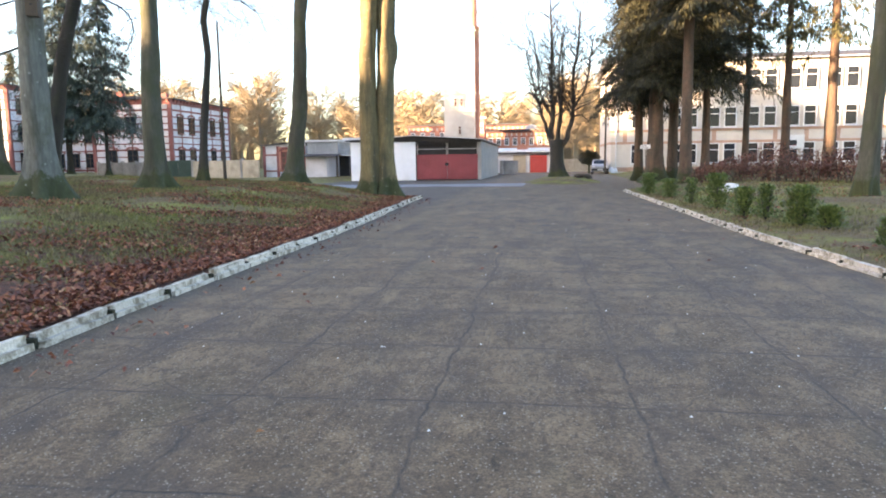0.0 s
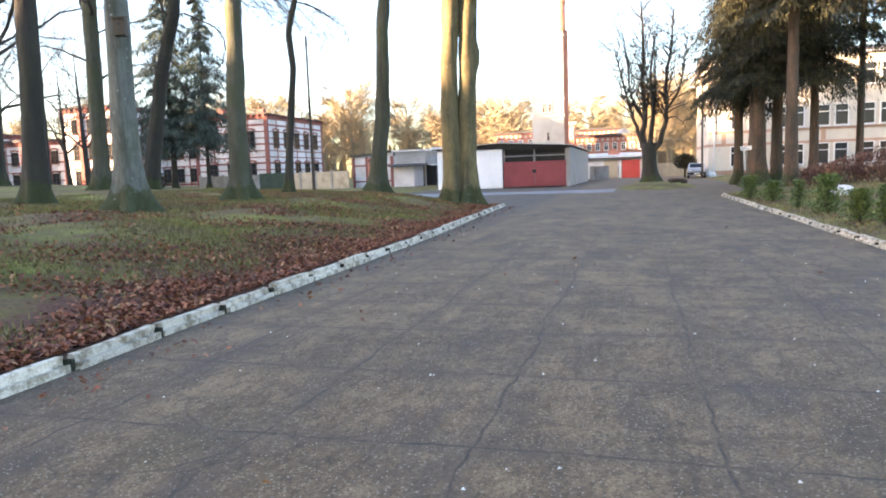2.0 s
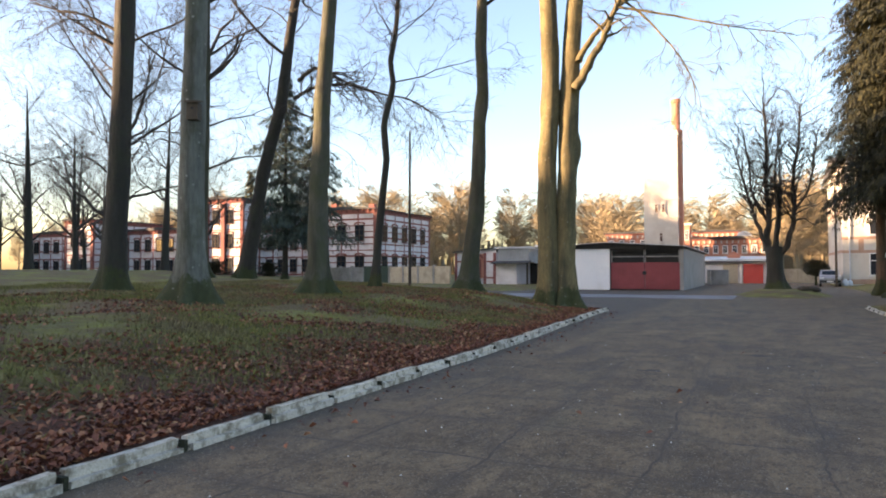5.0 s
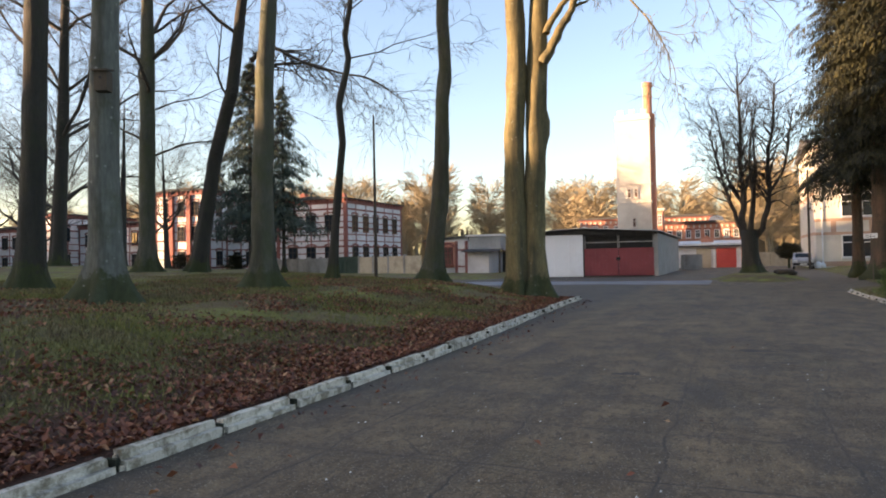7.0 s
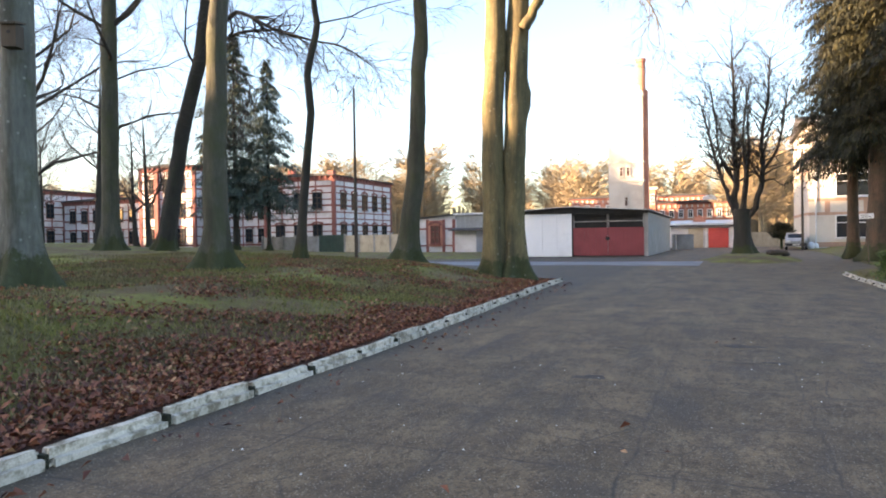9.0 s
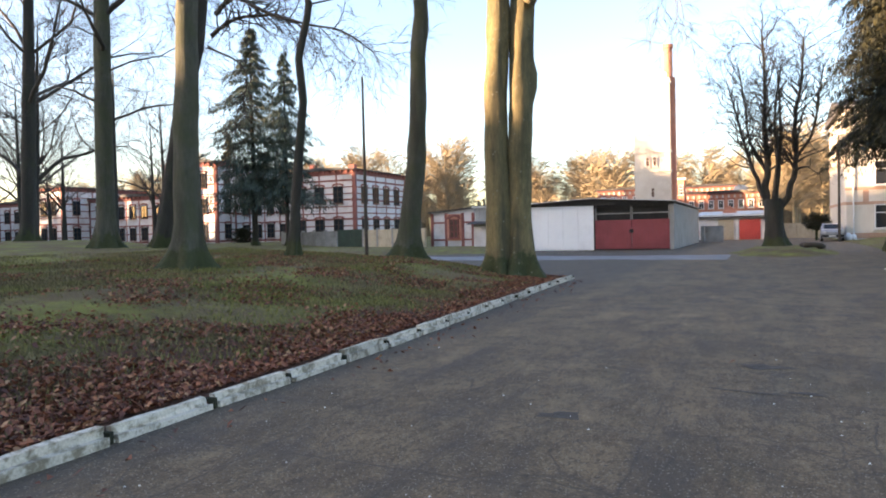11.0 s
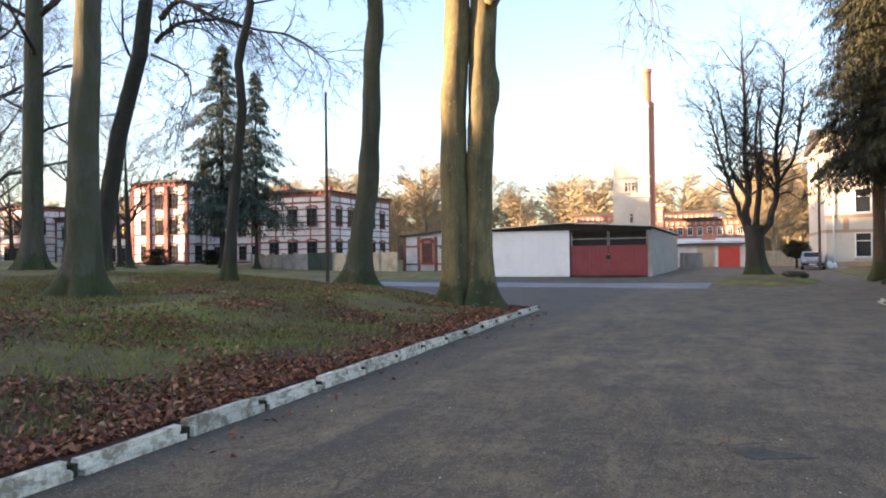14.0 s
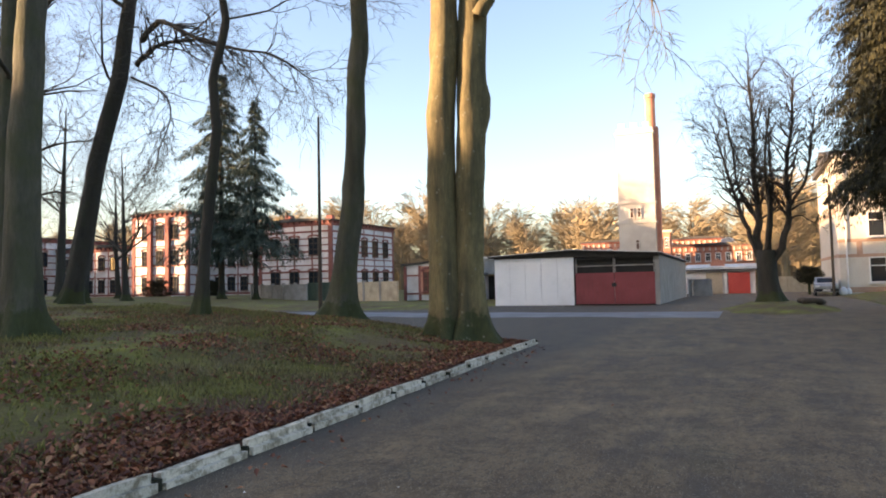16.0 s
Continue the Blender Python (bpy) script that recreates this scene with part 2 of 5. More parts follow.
def glass_mat(name, tint, rough=0.05):
    m, nt, b = material(name)
    b.inputs["Base Color"].default_value = (*tint, 1)
    b.inputs["Roughness"].default_value = rough
    b.inputs["Specular IOR Level"].default_value = 0.25
    v = coords(nt)
    bump(nt, b, noise_of(nt, v, 0.8, 2), 0.05, 0.05)
    return m


M = dict(
    asphalt=asphalt_mat(), ground=ground_mat(), kerb=kerb_mat(),
    beech=bark_mat("smooth_grey_green_bark", (0.05, 0.05, 0.036), (0.1, 0.098, 0.07), (0.045, 0.053, 0.02), 0.55, 18),
    beech_pale=bark_mat("pale_grey_bark", (0.09, 0.097, 0.084), (0.17, 0.18, 0.155), (0.05, 0.06, 0.026), 0.35, 14, (0.22, 0.235, 0.21)),
    oak=bark_mat("dark_furrowed_bark", (0.018, 0.016, 0.013), (0.045, 0.039, 0.03), (0.026, 0.032, 0.014), 0.35, 30),
    # twin beech bark, with the low sun's gold put into its colour
    lit=bark_mat("sunlit_gold_bark", (0.085, 0.072, 0.035), (0.22, 0.175, 0.08), (0.055, 0.052, 0.018), 0.35, 18, (0.16, 0.155, 0.11)),
    pine=bark_mat("reddish_spruce_bark", (0.065, 0.04, 0.026), (0.15, 0.09, 0.058), (0.05, 0.047, 0.032), 0.4, 24),
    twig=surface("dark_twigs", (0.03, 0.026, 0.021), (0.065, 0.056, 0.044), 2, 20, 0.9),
    # distant twigs: the pale gold of low sunlight is mixed into the brown
    far_twig=surface("sun_gilded_far_twigs", (0.18, 0.14, 0.084), (0.32, 0.255, 0.155), 0.06, 2, 0.9),
    needle=island_mat("dark_green_needles", (0.0, (0.006, 0.009, 0.004)), (0.6, (0.019, 0.022, 0.007)), (1.0, (0.055, 0.05, 0.013))),
    young=island_mat("yellow_green_needles", (0.0, (0.03, 0.034, 0.01)), (0.6, (0.08, 0.075, 0.022)), (1.0, (0.15, 0.12, 0.035))),
    spruce=island_mat("blue_green_needles", (0.0, (0.018, 0.032, 0.024)), (0.6, (0.045, 0.07, 0.05)), (1.0, (0.085, 0.115, 0.08))),
    shrub=island_mat("fresh_green_foliage", (0.0, (0.04, 0.075, 0.016)), (0.5, (0.1, 0.155, 0.035)), (1.0, (0.2, 0.25, 0.07))),
    hedge=island_mat("dry_russet_leaves", (0.0, (0.06, 0.02, 0.014)), (0.5, (0.15, 0.052, 0.033)), (0.85, (0.21, 0.085, 0.05)), (1.0, (0.08, 0.08, 0.03))),
    leaf=island_mat("fallen_brown_leaves", (0.0, (0.055, 0.016, 0.01)), (0.5, (0.16, 0.046, 0.022)), (0.85, (0.29, 0.1, 0.045)), (1.0, (0.4, 0.22, 0.11))),
    grass=grass_mat(),
    white=surface("whitewashed_plaster", (0.55, 0.54, 0.54), (0.7, 0.69, 0.69), 0.6, 12, 0.9, dirt=(0.42, 0.4, 0.38), speck=0.12),
    panel=surface("white_painted_panel", (0.74, 0.77, 0.79), (0.82, 0.84, 0.85), 0.5, 9, 0.6, 0.1, dirt=(0.66, 0.68, 0.69), speck=0.05),
    cream=surface("cream_render", (0.5, 0.46, 0.4), (0.62, 0.58, 0.51), 0.5, 10, 0.9, dirt=(0.45, 0.4, 0.34), speck=0.12),
    brick=surface("red_brick_bands", (0.2, 0.07, 0.06), (0.31, 0.115, 0.095), 1.2, 14, 0.9),
    brick_wall=surface("orange_red_brickwork", (0.48, 0.19, 0.125), (0.6, 0.29, 0.2), 0.7, 9, 0.9),
    band=surface("pinkish_brown_band", (0.4, 0.24, 0.17), (0.52, 0.34, 0.25), 1.0, 12, 0.9),
    red=surface("dull_red_door_paint", (0.22, 0.034, 0.04), (0.31, 0.055, 0.062), 0.8, 20, 0.55, 0.15),
    red2=surface("bright_red_door_paint", (0.5, 0.05, 0.04), (0.6, 0.08, 0.06), 0.8, 20, 0.5, 0.15),
    dark=surface("dark_void", (0.015, 0.014, 0.013), (0.03, 0.028, 0.026), 2, 20, 0.7),
    roof=surface("dark_roofing_felt", (0.035, 0.034, 0.035), (0.07, 0.068, 0.068), 1, 15, 0.85),
    # worn cross road; the blue-white glare on it is part of this colour
    pale_road=surface("worn_asphalt_with_glare", (0.14, 0.148, 0.165), (0.26, 0.27, 0.29), 0.9, 30, 0.75, 0.3, 0.01, dirt=(0.1, 0.1, 0.105)),
    patch=surface("broken_dark_asphalt", (0.04, 0.035, 0.03), (0.1, 0.082, 0.065), 9, 60, 0.9, 0.8, 0.02),
    moss=surface("dark_moss", (0.012, 0.013, 0.006), (0.04, 0.042, 0.018), 12, 80, 0.95, 0.8, 0.02),
    zinc=surface("pale_metal_flashing", (0.5, 0.52, 0.54), (0.68, 0.7, 0.72), 1, 12, 0.45, metal=0.4),
    concrete=surface("grey_concrete", (0.25, 0.25, 0.24), (0.4, 0.39, 0.37), 1.0, 14, 0.9, dirt=(0.18, 0.17, 0.15)),
    sheet=surface("grey_corrugated_sheet", (0.26, 0.28, 0.28), (0.36, 0.38, 0.38), 1, 16, 0.6),
    sand=surface("sandy_concrete", (0.45, 0.38, 0.27), (0.58, 0.5, 0.37), 1.0, 12, 0.9, dirt=(0.3, 0.25, 0.18)),
    green=surface("dark_green_gate_paint", (0.012, 0.045, 0.035), (0.025, 0.075, 0.055), 1, 18, 0.6),
    wood=surface("dark_weathered_wood", (0.04, 0.03, 0.022), (0.1, 0.075, 0.05), 2, 25, 0.85, stretch=(1, 1, 0.15)),
    frame=surface("white_window_frame", (0.7, 0.7, 0.68), (0.82, 0.82, 0.8), 3, 30, 0.5),
    glass=glass_mat("dark_window_glass", (0.02, 0.024, 0.03)),
    board=surface("boarded_brown_window", (0.09, 0.045, 0.03), (0.16, 0.085, 0.06), 2, 20, 0.8),
    stone=surface("whitewashed_stone", (0.6, 0.58, 0.53), (0.8, 0.78, 0.73), 4, 30, 0.9, 0.6, 0.03),
    silver=surface("silver_car_paint", (0.35, 0.37, 0.39), (0.45, 0.47, 0.49), 1, 4, 0.3, 0.02, metal=0.6),
    rubber=surface("black_rubber", (0.015, 0.015, 0.015), (0.03, 0.03, 0.03), 5, 40, 0.8),
    plastic=surface("white_plastic_sack", (0.65, 0.68, 0.72), (0.8, 0.82, 0.85), 4, 20, 0.5),
)


# ---- geometry helpers ----
def mesh_of(name, verts, faces, smooth=False):
    me = bpy.data.meshes.new(name)
    me.from_pydata([tuple(v) for v in verts], [], faces)
    if smooth:
        me.polygons.foreach_set("use_smooth", [True] * len(me.polygons))
    me.update()
    return me


def obj(name, me, mat, parent=None, label="", place=None):
    if not me.materials:
        me.materials.append(mat)
    ob = new(name, me)
    if place is not None:
        ob.matrix_basis = place
    if parent is not None:
        ob.parent = parent
    if label:
        ob["label"] = label
    return ob


class Geo:
    """Collects vertices and faces of one mesh."""

    def __init__(self):
        self.v, self.f = [], []

    def box(self, x0, x1, y0, y1, z0, z1, cut=0.0):
        n = len(self.v)
        self.v += [(x, y, z) for z in (z0, z1) for y in (y0, y1) for x in (x0, x1)]
        self.f += [tuple(n + i for i in q) for q in ((0, 2, 3, 1), (4, 5, 7, 6), (0, 1, 5, 4), (2, 6, 7, 3), (0, 4, 6, 2), (1, 3, 7, 5))]
        return self

    def prism(self, outline, depth, axis="y", at=0.0):
        """An outline of two coordinates drawn out along an axis."""
        n, k = len(self.v), len(outline)
        for d in (at, at + depth):
            for a, b in outline:
                self.v.append((a, d, b) if axis == "y" else (d, a, b) if axis == "x" else (a, b, d))
        self.f.append(tuple(n + i for i in range(k)))
        self.f.append(tuple(n + k + i for i in reversed(range(k))))
        self.f += [(n + i, n + k + i, n + k + (i + 1) % k, n + (i + 1) % k) for i in range(k)]
        return self

    def tube(self, pts, radii, sides=8, wob=None, cap=True):
        n0 = len(self.v)
        side = Vector((1, 0, 0))
        for i, (p, r) in enumerate(zip(pts, radii)):
            d = (Vector(pts[min(i + 1, len(pts) - 1)]) - Vector(pts[max(i - 1, 0)])).normalized()
            side = (side - d * side.dot(d))
            if side.length < 1e-3:
                side = d.orthogonal()
            side.normalize()
            up = d.cross(side)
            for s in range(sides):
                a = 2 * math.pi * s / sides
                q = r * (wob(a, i) if wob else 1.0)
                self.v.append(tuple(Vector(p) + side * (q * math.cos(a)) + up * (q * math.sin(a))))
        for i in range(len(pts) - 1):
            for s in range(sides):
                a, b = n0 + i * sides + s, n0 + i * sides + (s + 1) % sides
                self.f.append((a, b, b + sides, a + sides))
        if cap:
            self.f.append(tuple(n0 + (len(pts) - 1) * sides + s for s in range(sides)))
            self.f.append(tuple(n0 + s for s in reversed(range(sides))))
        return self

    def mesh(self, name, smooth=False):
        return mesh_of(name, self.v, self.f, smooth)


def part(name, geo, mat, parent, label="", smooth=False):
    return obj(name, geo.mesh(name, smooth), mat, parent, label)


def thing(name, label, category, place=None, group="", kind=""):
    ob = new(name)
    if place is not None:
        ob.matrix_basis = place
    return tagged(ob, label, category, group, kind)


def smooth_step(a, b, v):
    t = np.clip((v - a) / (b - a), 0, 1)
    return t * t * (3 - 2 * t)


# ---- plan of the ground ----
def kerb_left(y):
    return np.interp(y, [-40, 2, 8, 11, 15, 18, 27.5, 31], [-3.4, -3.5, -3.72, -3.76, -3.86, -4.05, -4.58, -4.8])


def kerb_right(y):
    return np.interp(y, [-40, 4, 9, 13, 31, 33, 37, 60], [4.1, 3.9, 3.8, 3.6, 3.5, 3.6, 5.6, 6.4])


def lumps(x, y):
    return 0.035 * np.sin(1.7 * x + 0.6 * y) * np.sin(0.9 * y - 0.8 * x) + 0.02 * np.sin(4.1 * x - 2.3 * y)


def height(x, y):
    """Height of the ground sheet; it dips under the asphalt where that lies on top."""
    x, y = np.asarray(x, float), np.asarray(y, float)
    u = kerb_left(y) - x
    lawn = 0.09 + 0.48 * smooth_step(0.1, 4.0, u) + 0.034 * np.clip(u - 2.5, 0, 26) + lumps(x, y) * smooth_step(0.2, 1.5, u)
    edge = 28.6 + 0.36 * np.clip(-4.5 - x, 0, 60)
    lawn = lawn * (1 - smooth_step(edge - 4.5, edge, y)) - 0.06 * smooth_step(edge - 0.6, edge + 0.4, y)
    back = smooth_step(-14, -18, x) * smooth_step(47, 52, y)
    lawn = np.maximum(lawn, -0.06 + back * (0.3 + 0.5 * smooth_step(-35, -60, x)))
    w = x - kerb_right(y)
    right = 0.06 + 0.3 * smooth_step(0.2, 5, w) + lumps(x, y) * smooth_step(0.2, 1.5, w)
    h = np.where(u > 0, lawn, np.where(w > 0, right, -0.06))
    island = 1 - ((x - 1.3) / 2.4) ** 2 - ((y - 47.5) / 6.5) ** 2
    h = np.maximum(h, np.where(island > 0, -0.06 + 0.35 * np.clip(island * 1.6, 0, 1), -0.06))
    return np.where((y > 108) | (x > 60) | (x < -70), np.maximum(h, 0.05), h)


def ground_sheet():
    us = np.concatenate([[0.0, 0.12, 0.25, 0.45, 0.7], np.arange(1.0, 14, 0.45), np.arange(14, 70, 1.6), [80, 100, 140, 220, 400, 800, 1600]])
    ys = np.concatenate([[-1600, -700, -300, -150, -80, -50, -35, -25, -18, -12, -8], np.arange(-5, 60, 0.6), np.arange(60, 112, 3.0), [116, 125, 140, 170, 230, 400, 800, 1700]])
    verts, faces = [], []
    for y in ys:
        a, b = float(kerb_left(y)), float(kerb_right(y))
        xs = np.concatenate([a - us[::-1], np.linspace(a + 0.02, b - 0.02, 12), b + us])
        verts += list(zip(xs, np.full(len(xs), y), height(xs, np.full(len(xs), y))))
    k = 2 * len(us) + 12
    for j in range(len(ys) - 1):
        faces += [(j * k + i, j * k + i + 1, (j + 1) * k + i + 1, (j + 1) * k + i) for i in range(k - 1)]
    ob = obj("ground", mesh_of("ground", verts, faces, True), M["ground"])
    tagged(ob, "mossy lawn strewn with brown leaves under bare trees", "ground", kind="structure")


def road_sheet():
    g = Geo()
    xs, ys = np.arange(-62, 42.1, 2.0), np.arange(-40, 112.1, 2.0)
    for y in ys:
        for x in xs:
            g.v.append((x, y, 0.0))
    k = len(xs)
    for j in range(len(ys) - 1):
        g.f += [(j * k + i, j * k + i + 1, (j + 1) * k + i + 1, (j + 1) * k + i) for i in range(k - 1)]
    ob = obj("road", g.mesh("road"), M["asphalt"])
    tagged(ob, "worn grey asphalt drive with a grid of cracks", "road", kind="structure")


def kerb_line(name, edge, y0, y1, tall, sign):
    top = tagged(new(name), "row of white-painted concrete kerb stones, chipped and mossy", "kerb", kind="structure")
    meshes = []
    for v in range(5):
        bm = bmesh.new()
        bmesh.ops.create_cube(bm, size=1.0)
        for q in bm.verts:
            q.co = Vector((q.co.x * 0.18, q.co.y * (0.975 + 0.015 * rng.random()), q.co.z * 0.3))
        bmesh.ops.bevel(bm, geom=[e for e in bm.edges if abs(e.verts[0].co.y - e.verts[1].co.y) > 0.5], offset=0.06, segments=4, affect="EDGES")
        bmesh.ops.bisect_plane(bm, geom=bm.verts[:] + bm.edges[:] + bm.faces[:], plane_co=(0, 0.18, 0), plane_no=(0, 1, 0))
        bmesh.ops.bisect_plane(bm, geom=bm.verts[:] + bm.edges[:] + bm.faces[:], plane_co=(0, -0.2, 0), plane_no=(0, 1, 0))
        bmesh.ops.bevel(bm, geom=[e for e in bm.edges if abs(e.verts[0].co.y) > 0.45 and abs(e.verts[1].co.y) > 0.45 and abs(e.verts[0].co.y - e.verts[1].co.y) < 0.01], offset=0.032, segments=2, affect="EDGES")
        for q in bm.verts:
            q.co += Vector([rng.uniform(-0.008, 0.008) for _ in range(3)])
        me = bpy.data.meshes.new("kerb_stone")
        bm.to_mesh(me)
        bm.free()
        me.materials.append(M["kerb"])
        meshes.append(me)
    moss = Geo().box(-0.075, 0.075, -0.016, 0.016, -0.12, 0.118).mesh("joint")
    moss.materials.append(M["moss"])
    y = y0
    while y < y1:
        a, b = float(edge(y)), float(edge(y + 1.0))
        turn = math.degrees(math.atan2(a - b, 1.0))
        ob = new("kerb_stone", rng.choice(meshes))
        ob.parent = top
        ob.matrix_basis = pose((a + b) / 2 + sign * 0.085 + rng.uniform(-0.02, 0.02), y + 0.5, tall - 0.15 + rng.uniform(-0.015, 0.012), rng.uniform(-0.8, 0.8), rng.uniform(-4, 4), turn + rng.uniform(-1.2, 1.2))
        joint = new("joint", moss)
        joint.parent = top
        joint.matrix_basis = pose(b + sign * 0.09, y + 1.0, tall - 0.15, 0, 0, turn)
        y += 1.0


# ---- trees ----
def twig(geo, p, d, length, r):
    """A thin bent shoot with a triangular section."""
    d = d.normalized()
    q = Vector(p) + d * length * 0.55 + Vector((rng.gauss(0, 0.07), rng.gauss(0, 0.07), rng.gauss(0, 0.05))) * length
    e = q + (d + Vector((rng.gauss(0, 0.3), rng.gauss(0, 0.3), -0.28))).normalized() * length * 0.45
    geo.tube([tuple(p), tuple(q), tuple(e)], [r, r * 0.75, r * 0.3], 3, cap=False)


def branch(geo, p, d, length, r, depth, sides, spread=0.6, rise=0.25, kids=2):
    """A limb that bends, tapers and forks into thinner ones, with shoots along the last of them."""
    pts, radii, n = [tuple(p)], [r], 6 if depth > 1 else 4
    d = d.normalized()
    wild = 0.2 if depth > 1 else 0.3
    for i in range(n):
        d = (d + Vector((rng.gauss(0, wild), rng.gauss(0, wild), rng.gauss(0, wild * 0.8) + rise * 0.25 - (0.14 if depth == 0 else 0)))).normalized()
        p = Vector(p) + d * (length / n)
        pts.append(tuple(p))
        radii.append(max(0.006, r * (1 - 0.7 * (i + 1) / n)))
        if i > 0:
            w = Vector((rng.gauss(0, 1), rng.gauss(0, 1), rng.gauss(0, 1)))
            w = (w - d * w.dot(d)).normalized()
            if depth == 0:
                twig(geo, p, d + w * 0.9, length * rng.uniform(0.4, 0.9), 0.006)
                twig(geo, p, d - w * 0.8 + Vector((0, 0, rng.uniform(-0.5, 0.3))), length * rng.uniform(0.3, 0.8), 0.005)
        if depth > 0 and i > 0:
            for _ in range(kids if i == n - 1 else max(1, kids - 1)):
                w = Vector((rng.gauss(0, 1), rng.gauss(0, 1), rng.gauss(0, 1)))
                w = (w - d * w.dot(d)).normalized()
                branch(geo, p, d + w * spread * rng.uniform(0.6, 1.5), length * rng.uniform(0.34, 0.6), max(0.008, radii[-1] * 0.55), depth - 1, max(3, sides - 2), spread, rise, kids)
    geo.tube(pts, radii, sides, cap=False)


def bough(geo, way, r0, r1, side=2, length=2.0, sides=7, spread=0.8, rise=0.1, first=0.25):
    """A limb along given points, rounded between them, with side branches that fork."""
    way = [Vector(q) for q in way]
    pts = []
    for i in range(len(way) - 1):
        a, b, c, e = way[max(i - 1, 0)], way[i], way[i + 1], way[min(i + 2, len(way) - 1)]
        for k in range(5):
            t = k / 5
            pts.append(0.5 * ((2 * b) + (c - a) * t + (2 * a - 5 * b + 4 * c - e) * t * t + (3 * b - a - 3 * c + e) * t ** 3))
    pts.append(way[-1])
    n = len(pts) - 1
    radii = [r0 + (r1 - r0) * (i / n) ** 0.8 for i in range(n + 1)]
    geo.tube([tuple(q + Vector((rng.gauss(0, 0.3), rng.gauss(0, 0.3), rng.gauss(0, 0.3))) * r * 0.6) for q, r in zip(pts, radii)], radii, sides, lambda a, i: 1 + 0.12 * math.sin(3 * a + i * 1.7), cap=False)
    for i in range(1, n + 1):
        if i / n < first:
            continue
        d = (pts[i] - pts[i - 1]).normalized()
        for _ in range(side):
            w = Vector((rng.gauss(0, 1), rng.gauss(0, 1), rng.gauss(0, 1)))
            w = (w - d * w.dot(d)).normalized()
            branch(geo, pts[i], d + w * spread, length * rng.uniform(0.5, 1.1), max(0.012, radii[i] * 0.5), 1, 4, 0.7, rise)


def trunk_mesh(stem, r0, r1, base_r, top, sides=22, flare=0.7, burls=()):
    """stem: (height, shift right, shift away) along the trunk; burls: (height, angle, size) of knobs."""
    zs = np.concatenate([[-0.35, -0.1, 0.05, 0.2, 0.4, 0.65, 1.0], np.arange(1.4, top, 0.4), [top]])
    hs = [s[0] for s in stem]
    pts = [(float(np.interp(z, hs, [s[1] for s in stem])), float(np.interp(z, hs, [s[2] for s in stem])), float(z)) for z in zs]
    lobes, ph = rng.choice((4, 5, 6)), rng.uniform(0, 6)
    radii = [r0 + (r1 - r0) * max(z, 0) / top + base_r * math.exp(-max(z + 0.1, 0) / flare * 1.9) for z in zs]

    def wob(a, i):
        k = math.exp(-max(zs[i], 0) / 0.5)
        q = Vector((math.cos(a) * 1.4, math.sin(a) * 1.4, zs[i] * 0.9 + ph * 5))
        f = 1 + 0.42 * k * math.cos(lobes * a + ph) + 0.12 * noise.noise(q) + 0.06 * noise.noise(q * 2.7) + 0.05 * math.sin(2 * a + 0.5 * zs[i] + ph) + 0.025 * math.sin(5 * a - 1.3 * zs[i])
        for h, b, size in burls:
            da = (a - b + math.pi) % (2 * math.pi) - math.pi
            f += size * math.exp(-((zs[i] - h) / 0.38) ** 2 - (da / 0.6) ** 2)
        return f

    return pts, radii, Geo().tube(pts, radii, sides, wob)


def broad_tree(label, x, y, z, stem, r0, r1, base_r, top, bark, crown=(), limbs=(), group="bare trees of the park", depth=2, up=(0.5, 1.2), limb_depth=2, boughs=(), burls=()):
    """crown: (height, count, length) of whorls; limbs: (height, direction, length, radius) of single boughs."""
    t = thing("tree", label, "tree", pose(x, y, z, 0, 0, 22), group)
    pts, radii, g = trunk_mesh(stem, r0, r1, base_r, top, burls=burls)
    part("trunk", g, bark, t, "", True)
    c = Geo()

    def at(h):
        i = min(range(len(pts)), key=lambda k: abs(pts[k][2] - h))
        return Vector(pts[i]), radii[i]

    for h, count, length in crown:
        p, r = at(h)
        for k in range(count):
            a = rng.uniform(0, 6.283)
            branch(c, p, Vector((math.cos(a), math.sin(a), rng.uniform(*up))), length * rng.uniform(0.7, 1.1), r * rng.uniform(0.24, 0.4), depth, 6)
    for h, d, length, rr in limbs:
        p, r = at(h)
        branch(c, p, Vector(d), length, rr, limb_depth, 7, 0.7, 0.1 if limb_depth < 3 else 0.45)
    back = t.matrix_basis.inverted()
    for way, ra, rb in boughs:
        bough(c, [back @ Vector(q) for q in way], ra, rb)
    if c.v:
        part("crown", c, M["twig"] if bark is not M["lit"] else bark, t, "bare branches and twigs", True)
    return t


def spray(geo, p, d, length, width, droop=0.3):
    """One flat needle spray: two folded leaflets with a pointed tip."""
    d = d.normalized()
    side = d.cross(Vector((0, 0, 1)))
    side = side.normalized() if side.length > 1e-3 else Vector((1, 0, 0))
    mid, tip = p + d * length * 0.5, p + d * length + Vector((0, 0, -droop * length))
    n = len(geo.v)
    dz = Vector((0, 0, -0.12 * length))
    geo.v += [tuple(p), tuple(mid + side * width + dz), tuple(tip), tuple(mid - side * width + dz)]
    geo.f += [(n, n + 1, n + 2), (n, n + 2, n + 3)]


